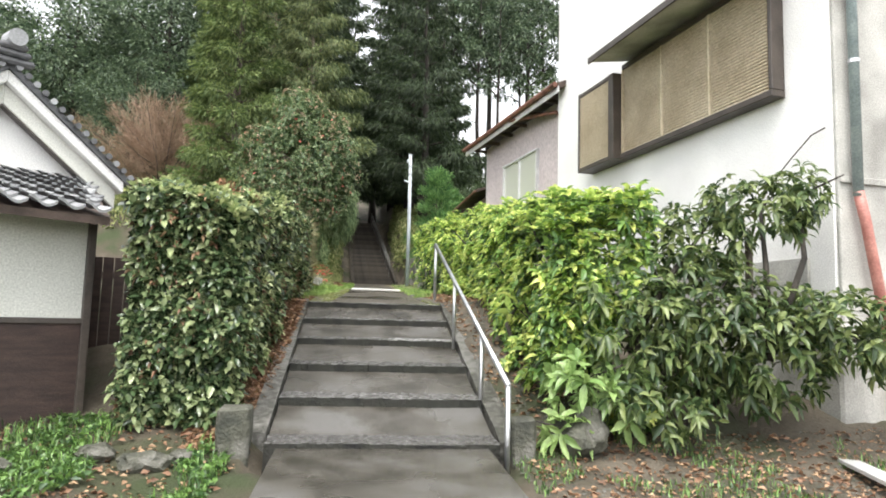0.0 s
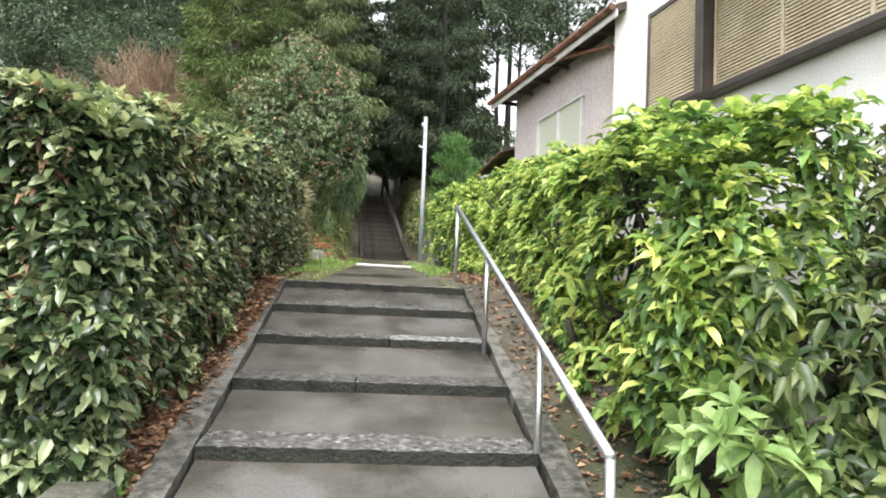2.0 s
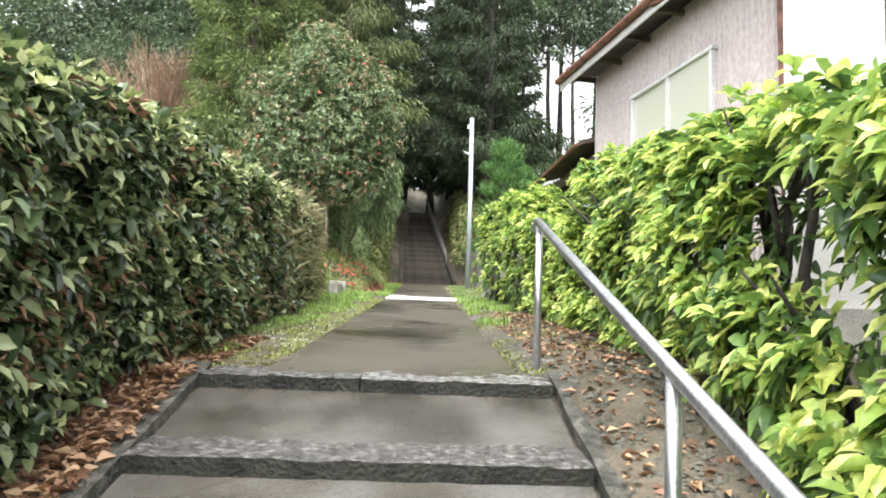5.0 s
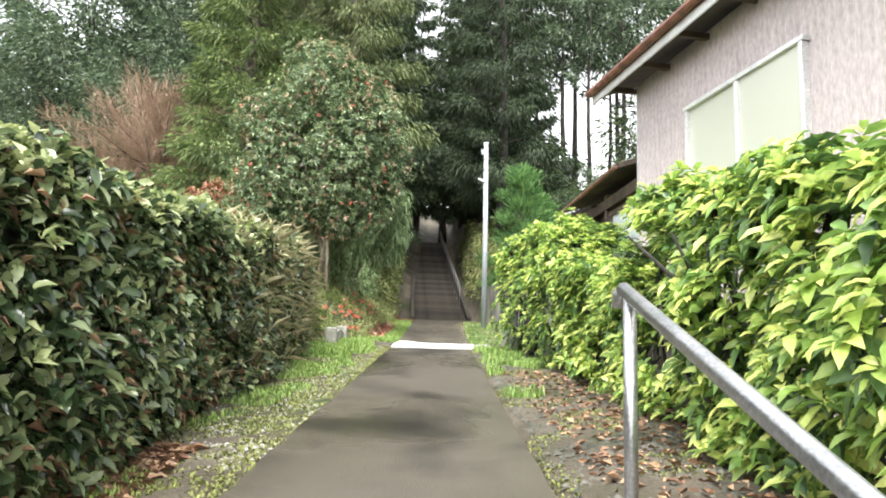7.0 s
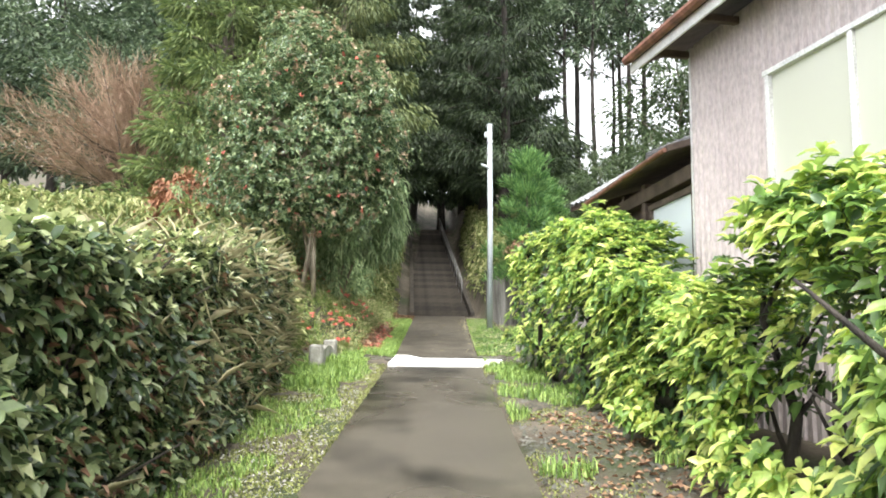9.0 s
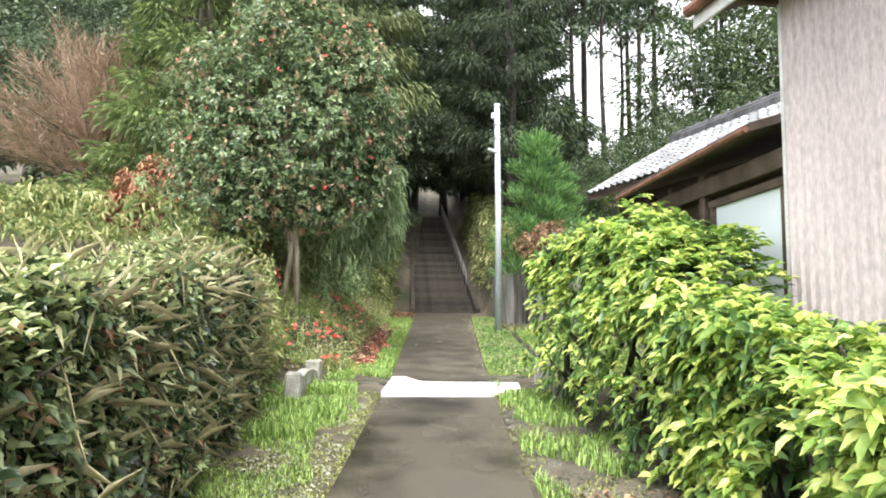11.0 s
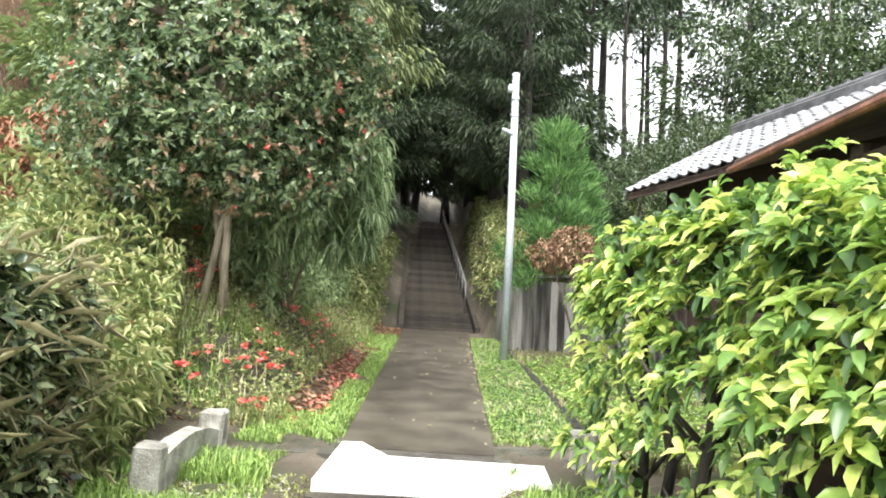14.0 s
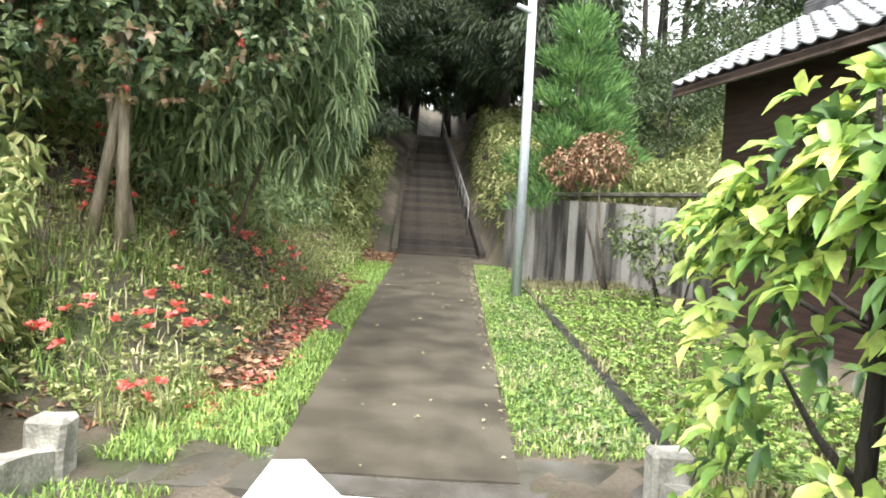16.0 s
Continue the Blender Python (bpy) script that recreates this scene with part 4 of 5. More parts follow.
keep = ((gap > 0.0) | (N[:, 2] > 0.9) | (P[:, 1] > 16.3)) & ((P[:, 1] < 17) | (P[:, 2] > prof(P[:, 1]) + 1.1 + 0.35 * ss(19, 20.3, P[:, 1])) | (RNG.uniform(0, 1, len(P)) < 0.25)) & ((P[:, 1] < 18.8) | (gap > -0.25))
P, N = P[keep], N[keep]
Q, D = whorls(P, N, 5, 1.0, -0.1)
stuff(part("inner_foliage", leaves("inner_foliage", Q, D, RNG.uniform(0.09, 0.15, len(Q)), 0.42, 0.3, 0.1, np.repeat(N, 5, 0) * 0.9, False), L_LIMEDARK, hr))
stems(26, 6.2, 21.0, RH_IN, RH_TOP, 0.9, 1, 0.045, M_BARKDARK, hr)


def bush(name, blobs, n, count, size, m, label, cat, ratio=0.4, droop=0.3, lift=-0.1, bark=M_BARKDARK, base=None, jit=0.25, extra=None, stem=0.035, extra2=None):
    """A shrub: leaf whorls on the outside of several blobs, with stems from the base to each."""
    b = thing(name, pose(0, 0, 0), label, cat)
    tot = sum(r[0] * r[2] for _, r in blobs)
    PP, NN = [], []
    for c, r in blobs:
        k = max(8, int(n * r[0] * r[2] / tot))
        d = unit(RNG.normal(0, 1, (k, 3)))
        rad = RNG.uniform(0.55, 1.08, (k, 1)) ** 0.7 * (1 + jit * np.array([noise.noise(Vector(v) * 2.3 + Vector(c)) for v in d])[:, None])
        PP.append(np.array(c) + d * rad * np.array(r))
        NN.append(d)
    P_, N_ = np.concatenate(PP), np.concatenate(NN)
    Q_, D_ = whorls(P_, N_ + np.array([[0, 0, 0.4]]) + RNG.normal(0, 0.4, N_.shape), count, 1.0, lift)
    stuff(part("foliage", leaves("foliage", Q_, D_, RNG.uniform(size * 0.65, size * 1.2, len(Q_)), ratio, droop, 0.1, np.repeat(N_, count, 0) * 0.7, n > 2000), m, b))
    base = base or (blobs[0][0][0], blobs[0][0][1])
    z = float(land(*base)) - 0.1
    for k, (c, r) in enumerate(blobs):
        s = Vector((base[0] + random.uniform(-0.2, 0.2), base[1] + random.uniform(-0.2, 0.2), z)) if k < 3 else Vector(blobs[k % 3][0]) - Vector((0, 0, 0.15))
        e = Vector(c)
        mid_ = (s + e) / 2 + Vector((random.uniform(-0.2, 0.2), random.uniform(-0.2, 0.2), 0.15))
        bm = tube([s, mid_, e, e + Vector((random.uniform(-0.3, 0.3), random.uniform(-0.3, 0.3), r[2] * 0.6))], [stem, stem * 0.8, stem * 0.5, 0.008], 6)
        part("branch", bm, bark, b, smooth=True)
    for extra in [q_ for q_ in (extra, extra2) if q_]:
        k = extra[0]
        d = unit(RNG.normal(0, 1, (k, 3)))
        ix = RNG.integers(0, len(blobs), k)
        C = np.array([blobs[i][0] for i in ix]) + d * np.array([blobs[i][1] for i in ix]) * 1.02
        Q_, D_ = whorls(C, d, extra[2], 1.0, 0.0)
        stuff(part(extra[3], leaves(extra[3], Q_, D_, extra[1], 0.7, 0.1), extra[4], b))
    return b


bush("shrub", [((2.5, 6.0, 1.35), (0.7, 0.55, 0.7)), ((3.15, 5.9, 1.5), (0.7, 0.5, 0.7)), ((3.75, 5.75, 1.3), (0.65, 0.45, 0.55)), ((4.25, 5.5, 1.45), (0.55, 0.4, 0.35)), ((2.6, 5.75, 0.75), (0.6, 0.4, 0.3)), ((3.85, 6.0, 2.6), (0.6, 0.4, 0.32)), ((3.3, 6.2, 2.3), (0.5, 0.4, 0.4)), ((4.75, 5.5, 1.3), (0.35, 0.35, 0.3)), ((4.25, 6.0, 2.75), (0.3, 0.3, 0.28))],
     1250, 6, 0.13, L_SHRUB, "spreading dark green shrub with drooping leaves by the house", "shrub", 0.38, 0.35, -0.1, base=(3.2, 6.1))
stake = pillar("wooden_stake", 3.84, 6.2, 0.07, 0.07, 1.9, M_BARK, "grey weathered wooden stake among the shrub", "stake")
tagged(stake, "grey weathered wooden stake among the shrub", "stake")
bush("fatsia", [((2.0, 5.75, 0.95), (0.3, 0.25, 0.25)), ((2.3, 5.7, 0.85), (0.3, 0.2, 0.25)), ((1.78, 5.6, 0.55), (0.14, 0.12, 0.14))], 60, 8, 0.19, L_FATSIA, "low shrub with bright green palmate leaves", "shrub", 0.36, 0.2, 0.0, base=(2.05, 5.85))
bush("aspidistra", [((1.95, 7.6, 1.55), (0.25, 0.25, 0.3)), ((1.9, 8.0, 1.6), (0.2, 0.25, 0.2))], 6, 4, 0.24, L_LIME, "clump of broad pale-edged leaves under the hedge", "plant", 0.3, 0.3, 0.3, base=(2.0, 7.8))

bush("dark_shrub", [((4.4, 29.0, 3.6), (0.6, 0.5, 0.5)), ((5.0, 28.7, 3.9), (0.6, 0.5, 0.6)), ((4.0, 29.5, 3.9), (0.45, 0.4, 0.4))], 420, 5, 0.1, L_SHRUB, "dark twiggy shrub against the retaining wall", "shrub", 0.4, 0.25, 0.0, base=(4.5, 29.0), stem=0.022)


# ---- trees ----
def tree(name, x, y, height, crown_base, radius, m, label, kind="cone", n=5000, size=0.45, ratio=0.35, droop=0.25, bark=M_BARKDARK, trunk_r=0.22, limbs=14, hang=0.0, lean=0.0, count=1):
    """A tree on its base: tapered trunk, limbs, and a crown of leaf sprays grouped along the limbs."""
    t = thing(name, pose(x, y, float(land(x, y)) - 0.25), label, "tree", "", "trees on the hillside")
    bm = bmesh.new()
    k = 9
    pts = [Vector((lean * (i / k) ** 1.5 * height + 0.25 * noise.noise(Vector((i * 0.5, x, y))), 0.25 * noise.noise(Vector((i * 0.5, y, x))), height * 0.97 * i / k)) for i in range(k + 1)]
    tube(pts, [trunk_r * (1.25 if i == 0 else 1 - 0.93 * (i / k)) for i in range(k + 1)], 9, bm)
    centres = []
    for i in range(limbs):
        f = (i + 0.5) / limbs
        z = crown_base + (height - crown_base) * f
        a = i * 2.399 + x
        if kind == "cone":
            r = radius * (1.08 - f) ** 0.75
        elif kind == "top":
            r = radius * math.sin(math.pi * min(0.97, 0.25 + 0.72 * f))
        else:
            r = radius * (math.sin(math.pi * min(0.96, 0.16 + 0.8 * f)) ** 0.7)
        r *= random.uniform(0.7, 1.12)
        p0 = pts[min(k, int(z / height * k))].lerp(pts[min(k, int(z / height * k) + 1)], 0.5)
        p0.z = max(z - r * 0.25, 0.6)
        tip = Vector((p0.x + math.cos(a) * r, p0.y + math.sin(a) * r, z + (0.22 * r if kind != "cone" else -0.1 * r)))
        tube([p0, (p0 + tip) / 2 + Vector((0, 0, 0.1 * r)), tip], [trunk_r * 0.34 * (1.1 - f), trunk_r * 0.2 * (1.1 - f), 0.012], 5, bm)
        for s in (0.45, 0.8, 1.0):
            c = p0.lerp(tip, s)
            centres.append((c, max(0.5, r * (0.42 if kind != "cone" else 0.36))))
    centres.append((pts[-1], radius * 0.22))
    part("trunk", bm, bark, t, smooth=True)
    w = np.array([c[1] ** 2 for c in centres])
    ix = RNG.choice(len(centres), n, p=w / w.sum())
    C = np.array([tuple(c[0]) for c in centres])[ix]
    R = np.array([c[1] for c in centres])[ix][:, None]
    d = unit(RNG.normal(0, 1, (n, 3)))
    P_ = C + d * R * RNG.uniform(0.3, 1.05, (n, 1)) * np.array([[1, 1, 0.62 if kind != "cone" else 0.5]])
    axis_ = np.zeros((n, 3))
    axis_[:, :2] = P_[:, :2]
    D_ = d * 0.7 + unit(axis_) * 0.6
    D_[:, 2] += -hang + RNG.normal(0, 0.2, n)
    if count > 1:
        P_, D_ = whorls(P_, D_, count, 0.8, -hang * 0.5)
    stuff(part("crown", leaves("crown", P_, D_, RNG.uniform(size * 0.6, size * 1.25, len(P_)), ratio, droop), m, t))
    return t


def tree_copies(t, spots):
    for x, y, s, a in spots:
        c = copy_thing(t, pose(x, y, float(land(x, y)) - 0.25, 0, 0, a) @ Matrix.Diagonal((s, s, s * random.uniform(0.92, 1.1), 1)))


cedar = tree("cedar_tree", -5.5, 28.8, 16, 0.4, 2.5, L_CEDAR, "tall light green conical cedar on the bank", "cone", 42000, 0.22, 0.26, 0.25, M_BARK, 0.26, 70, 0.05)
tree_copies(cedar, [(-8.0, 37.5, 1.1, 130)])
weep = tree("cedar_tree", -2.7, 31.4, 14.5, 5.0, 2.4, L_OLIVE, "olive green conifer with hanging sprays beside the steps", "cone", 26000, 0.2, 0.24, 0.3, M_BARKPALE, 0.2, 54, 0.8)
tree_copies(weep, [(-5.0, 34.0, 1.1, 140)])
tall = tree("conifer_tree", -3.7, 39.5, 19, 2.6, 3.0, L_DARKCON, "tall dark conifer with drooping sprays above the steps", "cone", 22000, 0.24, 0.28, 0.3, M_BARKDARK, 0.3, 44, 0.5)
tree_copies(tall, [(3.7, 41.5, 1.0, 200), (-2.7, 36.6, 0.6, 290), (3.2, 46.5, 1.1, 310), (-3.2, 45, 1.05, 70), (2.6, 52.0, 1.0, 120), (-2.9, 51, 1.0, 10)])
dark = tree("conifer_tree", -4.4, 55, 21, 2.6, 3.3, L_DARKCON, "dark conifer standing in the wood", "cone", 9000, 0.36, 0.3, 0.3, M_BARKDARK, 0.3, 34, 0.5)
tree_copies(dark, [(-6.8, 45, 1.1, 250), (3.2, 57, 1.1, 150), (5.6, 48, 0.85, 50), (-4.6, 70, 1.0, 60), (2.6, 65, 1.2, 10), (-4, 62, 1.2, 220), (5.4, 56, 1.1, 80), (4.2, 74, 1.3, 130), (-3.2, 58, 1.15, 170), (2.5, 61, 1.2, 40), (-2.2, 67, 1.25, 300), (1.2, 80, 1.4, 200), (-1.8, 75, 1.3, 90)])
broad = tree("broadleaf_tree", -12.5, 42, 15, 2.0, 4.4, L_BROAD, "large dark evergreen broadleaf tree on the hillside", "ball", 14000, 0.3, 0.5, 0.2, M_BARKDARK, 0.35, 30, 0.1)
tree_copies(broad, [(-17.5, 41, 0.95, 60), (-23.5, 45, 0.85, 150), (-15, 50, 1.3, 200), (-31, 48, 0.8, 20), (-21, 55, 1.05, 280), (-9.5, 50, 1.35, 100), (-37, 40, 0.6, 220), (-12, 35.5, 0.6, 310), (-8, 60, 1.3, 30), (-27, 36, 0.6, 30), (-18, 33, 0.5, 10)])
mid = tree("broadleaf_tree", 17.5, 45, 9, 0.4, 3.6, L_MID, "bushy green broadleaf tree behind the roofs", "ball", 8000, 0.29, 0.45, 0.2, M_BARK, 0.2, 22, 0.1)
tree_copies(mid, [(11.0, 42, 0.52, 90), (7.4, 38.0, 0.42, 40), (14, 42, 0.6, 60), (22, 42, 1.0, 160), (27, 45, 1.2, 210), (15.5, 50, 1.15, 260), (21, 50, 1.35, 310), (33, 42, 1.2, 20), (9.5, 45, 0.45, 120), (40, 48, 1.4, 70), (13, 46, 0.55, 200), (18, 38, 0.6, 0), (5.2, 37.4, 0.4, 300)])
pine = tree("pine_tree", 9.6, 56, 25, 11.5, 3.0, L_BROAD, "tall bare-stemmed pine with a sparse high crown", "top", 2600, 0.42, 0.4, 0.2, M_BARKDARK, 0.24, 18, 0.1)
tree_copies(pine, [(7.4, 58, 1.0, 40), (11.3, 60, 1.1, 110), (13.8, 55, 0.95, 170), (16.5, 60, 1.1, 230), (12.6, 66, 1.15, 300), (19.5, 56, 1.0, 10), (22.5, 62, 1.1, 80), (26, 58, 1.05, 140), (9.2, 67, 1.15, 200), (30, 63, 1.1, 330), (17.5, 70, 1.2, 50), (15.2, 64, 0.9, 190), (35, 58, 1.0, 250), (10.6, 52, 0.8, 15)])
far = tree("far_tree", 5.5, 88, 17, 1.5, 5.5, L_BROAD, "distant dark tree closing the view on the hilltop", "ball", 4500, 0.8, 0.5, 0.2, M_BARKDARK, 0.3, 18, 0.1)
tree_copies(far, [(-6, 84, 1.0, 60), (-14, 76, 1.1, 130), (-24, 72, 1.0, 200), (-36, 66, 0.9, 20), (-48, 58, 0.8, 280), (-60, 50, 0.8, 90)])

# camellia with its blossom
cam_z = float(land(-2.3, 24.0))
bush("camellia_tree", [((-2.4, 24.0, 6.3), (1.5, 1.3, 1.2)), ((-1.5, 24.2, 7.2), (1.0, 1.1, 1.1)), ((-3.0, 23.9, 7.3), (1.1, 1.0, 1.0)), ((-2.2, 24.2, 8.2), (1.1, 1.0, 1.0)), ((-3.4, 23.8, 5.9), (0.9, 0.8, 0.8)), ((-1.3, 24.4, 5.9), (0.8, 0.8, 0.8)), ((-2.9, 23.6, 5.3), (0.8, 0.7, 0.6)), ((-1.9, 23.8, 5.2), (0.8, 0.6, 0.5)), ((-3.6, 24.4, 6.6), (0.9, 0.9, 0.9)), ((-0.9, 24.6, 6.7), (0.7, 0.8, 0.9)), ((-2.5, 24.3, 8.9), (0.9, 0.8, 0.8)), ((-3.9, 24.2, 7.6), (0.6, 0.6, 0.6)), ((-1.2, 24.3, 8.1), (0.6, 0.6, 0.7))],
     8500, 5, 0.11, L_CAM, "dark glossy camellia tree with red blossom", "tree", 0.5, 0.15, 0.0, M_BARKPALE, (-2.2, 24.0), 0.9, (75, 0.06, 7, "blossom", L_RED), 0.055, (900, 0.09, 4, "bronze_growth", L_BRONZE))
bush("bamboo", [((-1.2, 26.0, 6.0), (0.9, 0.9, 1.0)), ((-0.9, 26.4, 5.2), (0.6, 0.8, 0.8)), ((-1.7, 26.2, 6.9), (0.8, 0.8, 0.7)), ((-1.9, 25.2, 5.0), (0.7, 0.6, 0.7))], 1500, 5, 0.24, L_BAMBOO, "pale green bamboo arching beside the camellia", "bamboo", 0.16, 0.6, -0.4, M_BARKPALE, (-1.9, 26.3))
bush("rusty_shrub", [((-5.3, 25.6, 5.5), (0.9, 0.7, 0.9)), ((-4.7, 25.8, 5.0), (0.6, 0.5, 0.7)), ((-6.0, 25.7, 5.2), (0.6, 0.5, 0.7)), ((-5.2, 25.3, 4.6), (0.8, 0.5, 0.6))], 1700, 5, 0.13, L_RUSTY, "withered shrub with rust brown leaves", "shrub", 0.35, 0.5, -0.3, M_BARK, (-5.2, 25.8))
bush("nandina", [((3.7, 30.8, 5.3), (0.55, 0.5, 0.5)), ((3.3, 31.6, 5.2), (0.5, 0.4, 0.4))], 500, 4, 0.12, L_DEAD, "reddish nandina shrub in front of the wall", "shrub", 0.35, 0.3, 0.0, M_BARK, (3.8, 30.4))
young = tree("young_cedar", 3.75, 33.6, 4.6, 0.1, 1.3, L_YOUNG, "small bright green young cedar above the wall", "cone", 6500, 0.24, 0.16, 0.0, M_BARK, 0.06, 24, -1.1)
tree_copies(young, [(4.7, 35.0, 0.8, 100)])

# bare reddish tree: a fan of fine twigs
bare = thing("bare_tree", pose(-9.2, 31.0, float(land(-9.2, 31.0)) - 0.2), "leafless reddish-brown tree with fine upswept twigs", "tree")
bm = bmesh.new()
tips = []
tube([(0, 0, 0), (0.1, 0, 1.2), (0.15, 0, 2.2)], [0.14, 0.11, 0.08], 7, bm)
for k in range(38):
    a, e = k * 2.4, random.uniform(0.15, 1.2)
    s = Vector((0.1, 0, 1.0 + 2.2 * (k / 38)))
    tip = s + Vector((math.cos(a) * math.cos(e), math.sin(a) * math.cos(e), math.sin(e))) * random.uniform(2.4, 4.2)
    tube([s, s.lerp(tip, 0.5) + Vector((0, 0, -0.15)), tip], [0.05, 0.03, 0.008], 5, bm)
    tips += [(s.lerp(tip, f), tip - s) for f in np.linspace(0.25, 1, 14)]
part("trunk", bm, M_BARK, bare, smooth=True)
Pb = np.repeat(np.array([tuple(p) for p, _ in tips]), 26, 0)
Db = np.repeat(np.array([tuple(d.normalized()) for _, d in tips]), 26, 0) + RNG.normal(0, 0.75, (len(tips) * 26, 3)) + np.array([[0, 0, 0.3]])
stuff(part("twig_fan", leaves("twig_fan", Pb + RNG.normal(0, 0.16, Pb.shape), Db, RNG.uniform(0.3, 0.8, len(Pb)), 0.022, 0.0, 0.02), L_BARE, bare))


# ---- ground cover ----
def scatter(n, x0, x1, y0, y1, keep=None, lift=0.0):
    x, y = RNG.uniform(x0, x1, n), RNG.uniform(y0, y1, n)
    if keep is not None:
        k = keep(x, y)
        x, y = x[k], y[k]
    return np.stack([x, y, land(x, y) + lift], 1)


def clump(x, y, s=1.0, cut=0.0, seed=0.0):
    return np.array([noise.noise(Vector((a * s, b * s, seed))) for a, b in zip(x, y)]) > cut


def pathL(y):
    return np.interp(y, [10, 13, 20.9, 36], [-0.5, -0.42, -0.26, -0.28])


def pathR(y):
    return np.interp(y, [10, 20.9, 26, 36], [1.13, 1.19, 1.32, 1.64])


def cover(name, mesh, m, label, cat):
    return stuff(part(name, mesh, m), label, cat)


g = scatter(25000, 1.1, 2.25, 22.3, 33.5, lambda x, y: (x > pathR(y) + 0.02) & (x < 2.18 + 0.012 * (y - 22)))
cover("grass_verge", blades("grass", g, RNG.uniform(0.05, 0.13, len(g)) * 0.7, 1.4, 0.005), L_GRASS, "bright green short grass verge beside the path", "grass")
g = scatter(34000, -1.3, -0.2, 21.9, 33, lambda x, y: (x < pathL(y) - 0.0) & ((x > -0.62) | (y < 23.2) | (y > 29)) & (x > -1.2) & clump(x, y, 1.1, -0.3))
cover("grass_verge", blades("grass", g, RNG.uniform(0.05, 0.14, len(g)) * 0.8, 1.3, 0.005), L_GRASS, "bright green grass along the foot of the bank", "grass")
g = scatter(30000, -1.6, -0.2, 11, 21.6, lambda x, y: (x < pathL(y)) & clump(x, y, 1.3, 0.1 - 0.03 * (y - 12)) & (x < pathL(y) - 0.28 - 0.25 * (y < 14.5) + 0.12 * np.sin(y * 2.3)))
cover("grass_verge", blades("grass", g, RNG.uniform(0.02, 0.08, len(g)), 0.9, 0.005), L_GRASS, "mossy green grass between path and hedge", "grass")
g = scatter(12000, -2.0, -0.35, 18.5, 21.2, lambda x, y: (x < pathL(y) - 0.05) & clump(x, y, 1.4, 0.0, 4) & (x < pathL(y) - 0.35 * (y < 20.4)))
cover("grass_tuft", blades("grass", g, RNG.uniform(0.05, 0.2, len(g)), 0.9, 0.006), L_GRASS, "longer fresh grass at the end of the hedge", "grass")
g = scatter(12000, 1.15, 2.3, 14, 21.3, lambda x, y: (x > pathR(y) + 0.05) & clump(x, y, 1.5, 0.3 - 0.05 * (y - 14), 2))
cover("grass_tuft", blades("grass", g, RNG.uniform(0.04, 0.16, len(g)), 0.9, 0.006), L_GRASS, "fresh grass under the yellow-green hedge", "grass")
g = scatter(20000, 2.3, 4.6, 21.5, 33, lambda x, y: clump(x, y, 0.8, -0.3, 3))
cover("wild_grass", blades("grass", g, RNG.uniform(0.06, 0.25, len(g)), 0.8, 0.008), L_DRYGRASS, "rough half-dry grass below the retaining wall", "weeds")
g = scatter(60000, -7, -0.75, 22.2, 40, lambda x, y: (x < -1.0 - 0.15 * (y > 34)) & clump(x, y, 0.9, -0.1, 5))
cover("wild_grass", blades("grass", g, RNG.uniform(0.07, 0.28, len(g)), 1.2, 0.006), L_WILD, "mixed weeds and grass over the bank", "weeds")
g = scatter(26000, -5, -1.0, 22.5, 38, lambda x, y: clump(x, y, 0.6, 0.08, 8))
cover("grass_tuft", blades("grass", g, RNG.uniform(0.08, 0.26, len(g)), 1.1, 0.007), L_GRASS, "brighter grass patches on the bank", "grass")
g = scatter(4500, -4.2, -1.5, 18.6, 23.5, lambda x, y: x < np.interp(y, [19, 21, 22, 25], [-1.7, -2.0, -2.8, -3.4]))
cover("dry_reeds", blades("grass", g, RNG.uniform(0.4, 1.25, len(g)), 0.7, 0.012), L_STRAW, "pale straw-coloured tall grass behind the hedge", "grass")
g = scatter(4200, -4.6, -1.5, 18.8, 25.0, lambda x, y: x < np.interp(y, [19, 21, 22, 25], [-1.7, -1.9, -2.6, -3.2]))
Pw = g + np.array([[0, 0, 1]]) * RNG.uniform(0.1, 1.2, (len(g), 1)) * (0.5 + 0.5 * (g[:, 1:2] < 21.5))
cover("undergrowth", leaves("undergrowth", *whorls(Pw, RNG.normal(0, 1, Pw.shape), 4, 1.0, -0.1), 0.14, 0.22, 0.4), L_BAMBOO, "tangled dwarf bamboo undergrowth", "undergrowth")
g = scatter(16000, -16, -1.0, 23.5, 46, lambda x, y: x < -1.2 - 1.6 * (y < 33))
Pw = g + np.array([[0, 0, 1]]) * RNG.uniform(0.0, 0.9, (len(g), 1))
cover("undergrowth", leaves("undergrowth", *whorls(Pw, RNG.normal(0, 1, Pw.shape), 4, 1.0, 0.1), 0.2, 0.3, 0.4), L_WILD, "low green undergrowth on the wooded bank", "undergrowth")
g = scatter(14000, 2.0, 13, 31, 52, lambda x, y: ((x - 2.35) * 4 + (y - 34.2) * 4.25 > 0.5) & (x > 2.15 - 0.045 * (y - 36)))
Pw = g + np.array([[0, 0, 1]]) * RNG.uniform(0.0, 0.8, (len(g), 1))
cover("undergrowth", leaves("undergrowth", *whorls(Pw, RNG.normal(0, 1, Pw.shape), 4, 1.0, 0.1), 0.2, 0.26, 0.4), L_WILD, "brown and green undergrowth above the wall", "undergrowth")
g = scatter(13000, -4.5, -0.95, 1.5, 6.3, lambda x, y: clump(x, y, 1.0, -0.2, 6))
cover("weeds", blades("grass", g, RNG.uniform(0.04, 0.16, len(g)), 0.9, 0.006), L_LIMEDARK, "short weeds in front of the storehouse", "weeds")
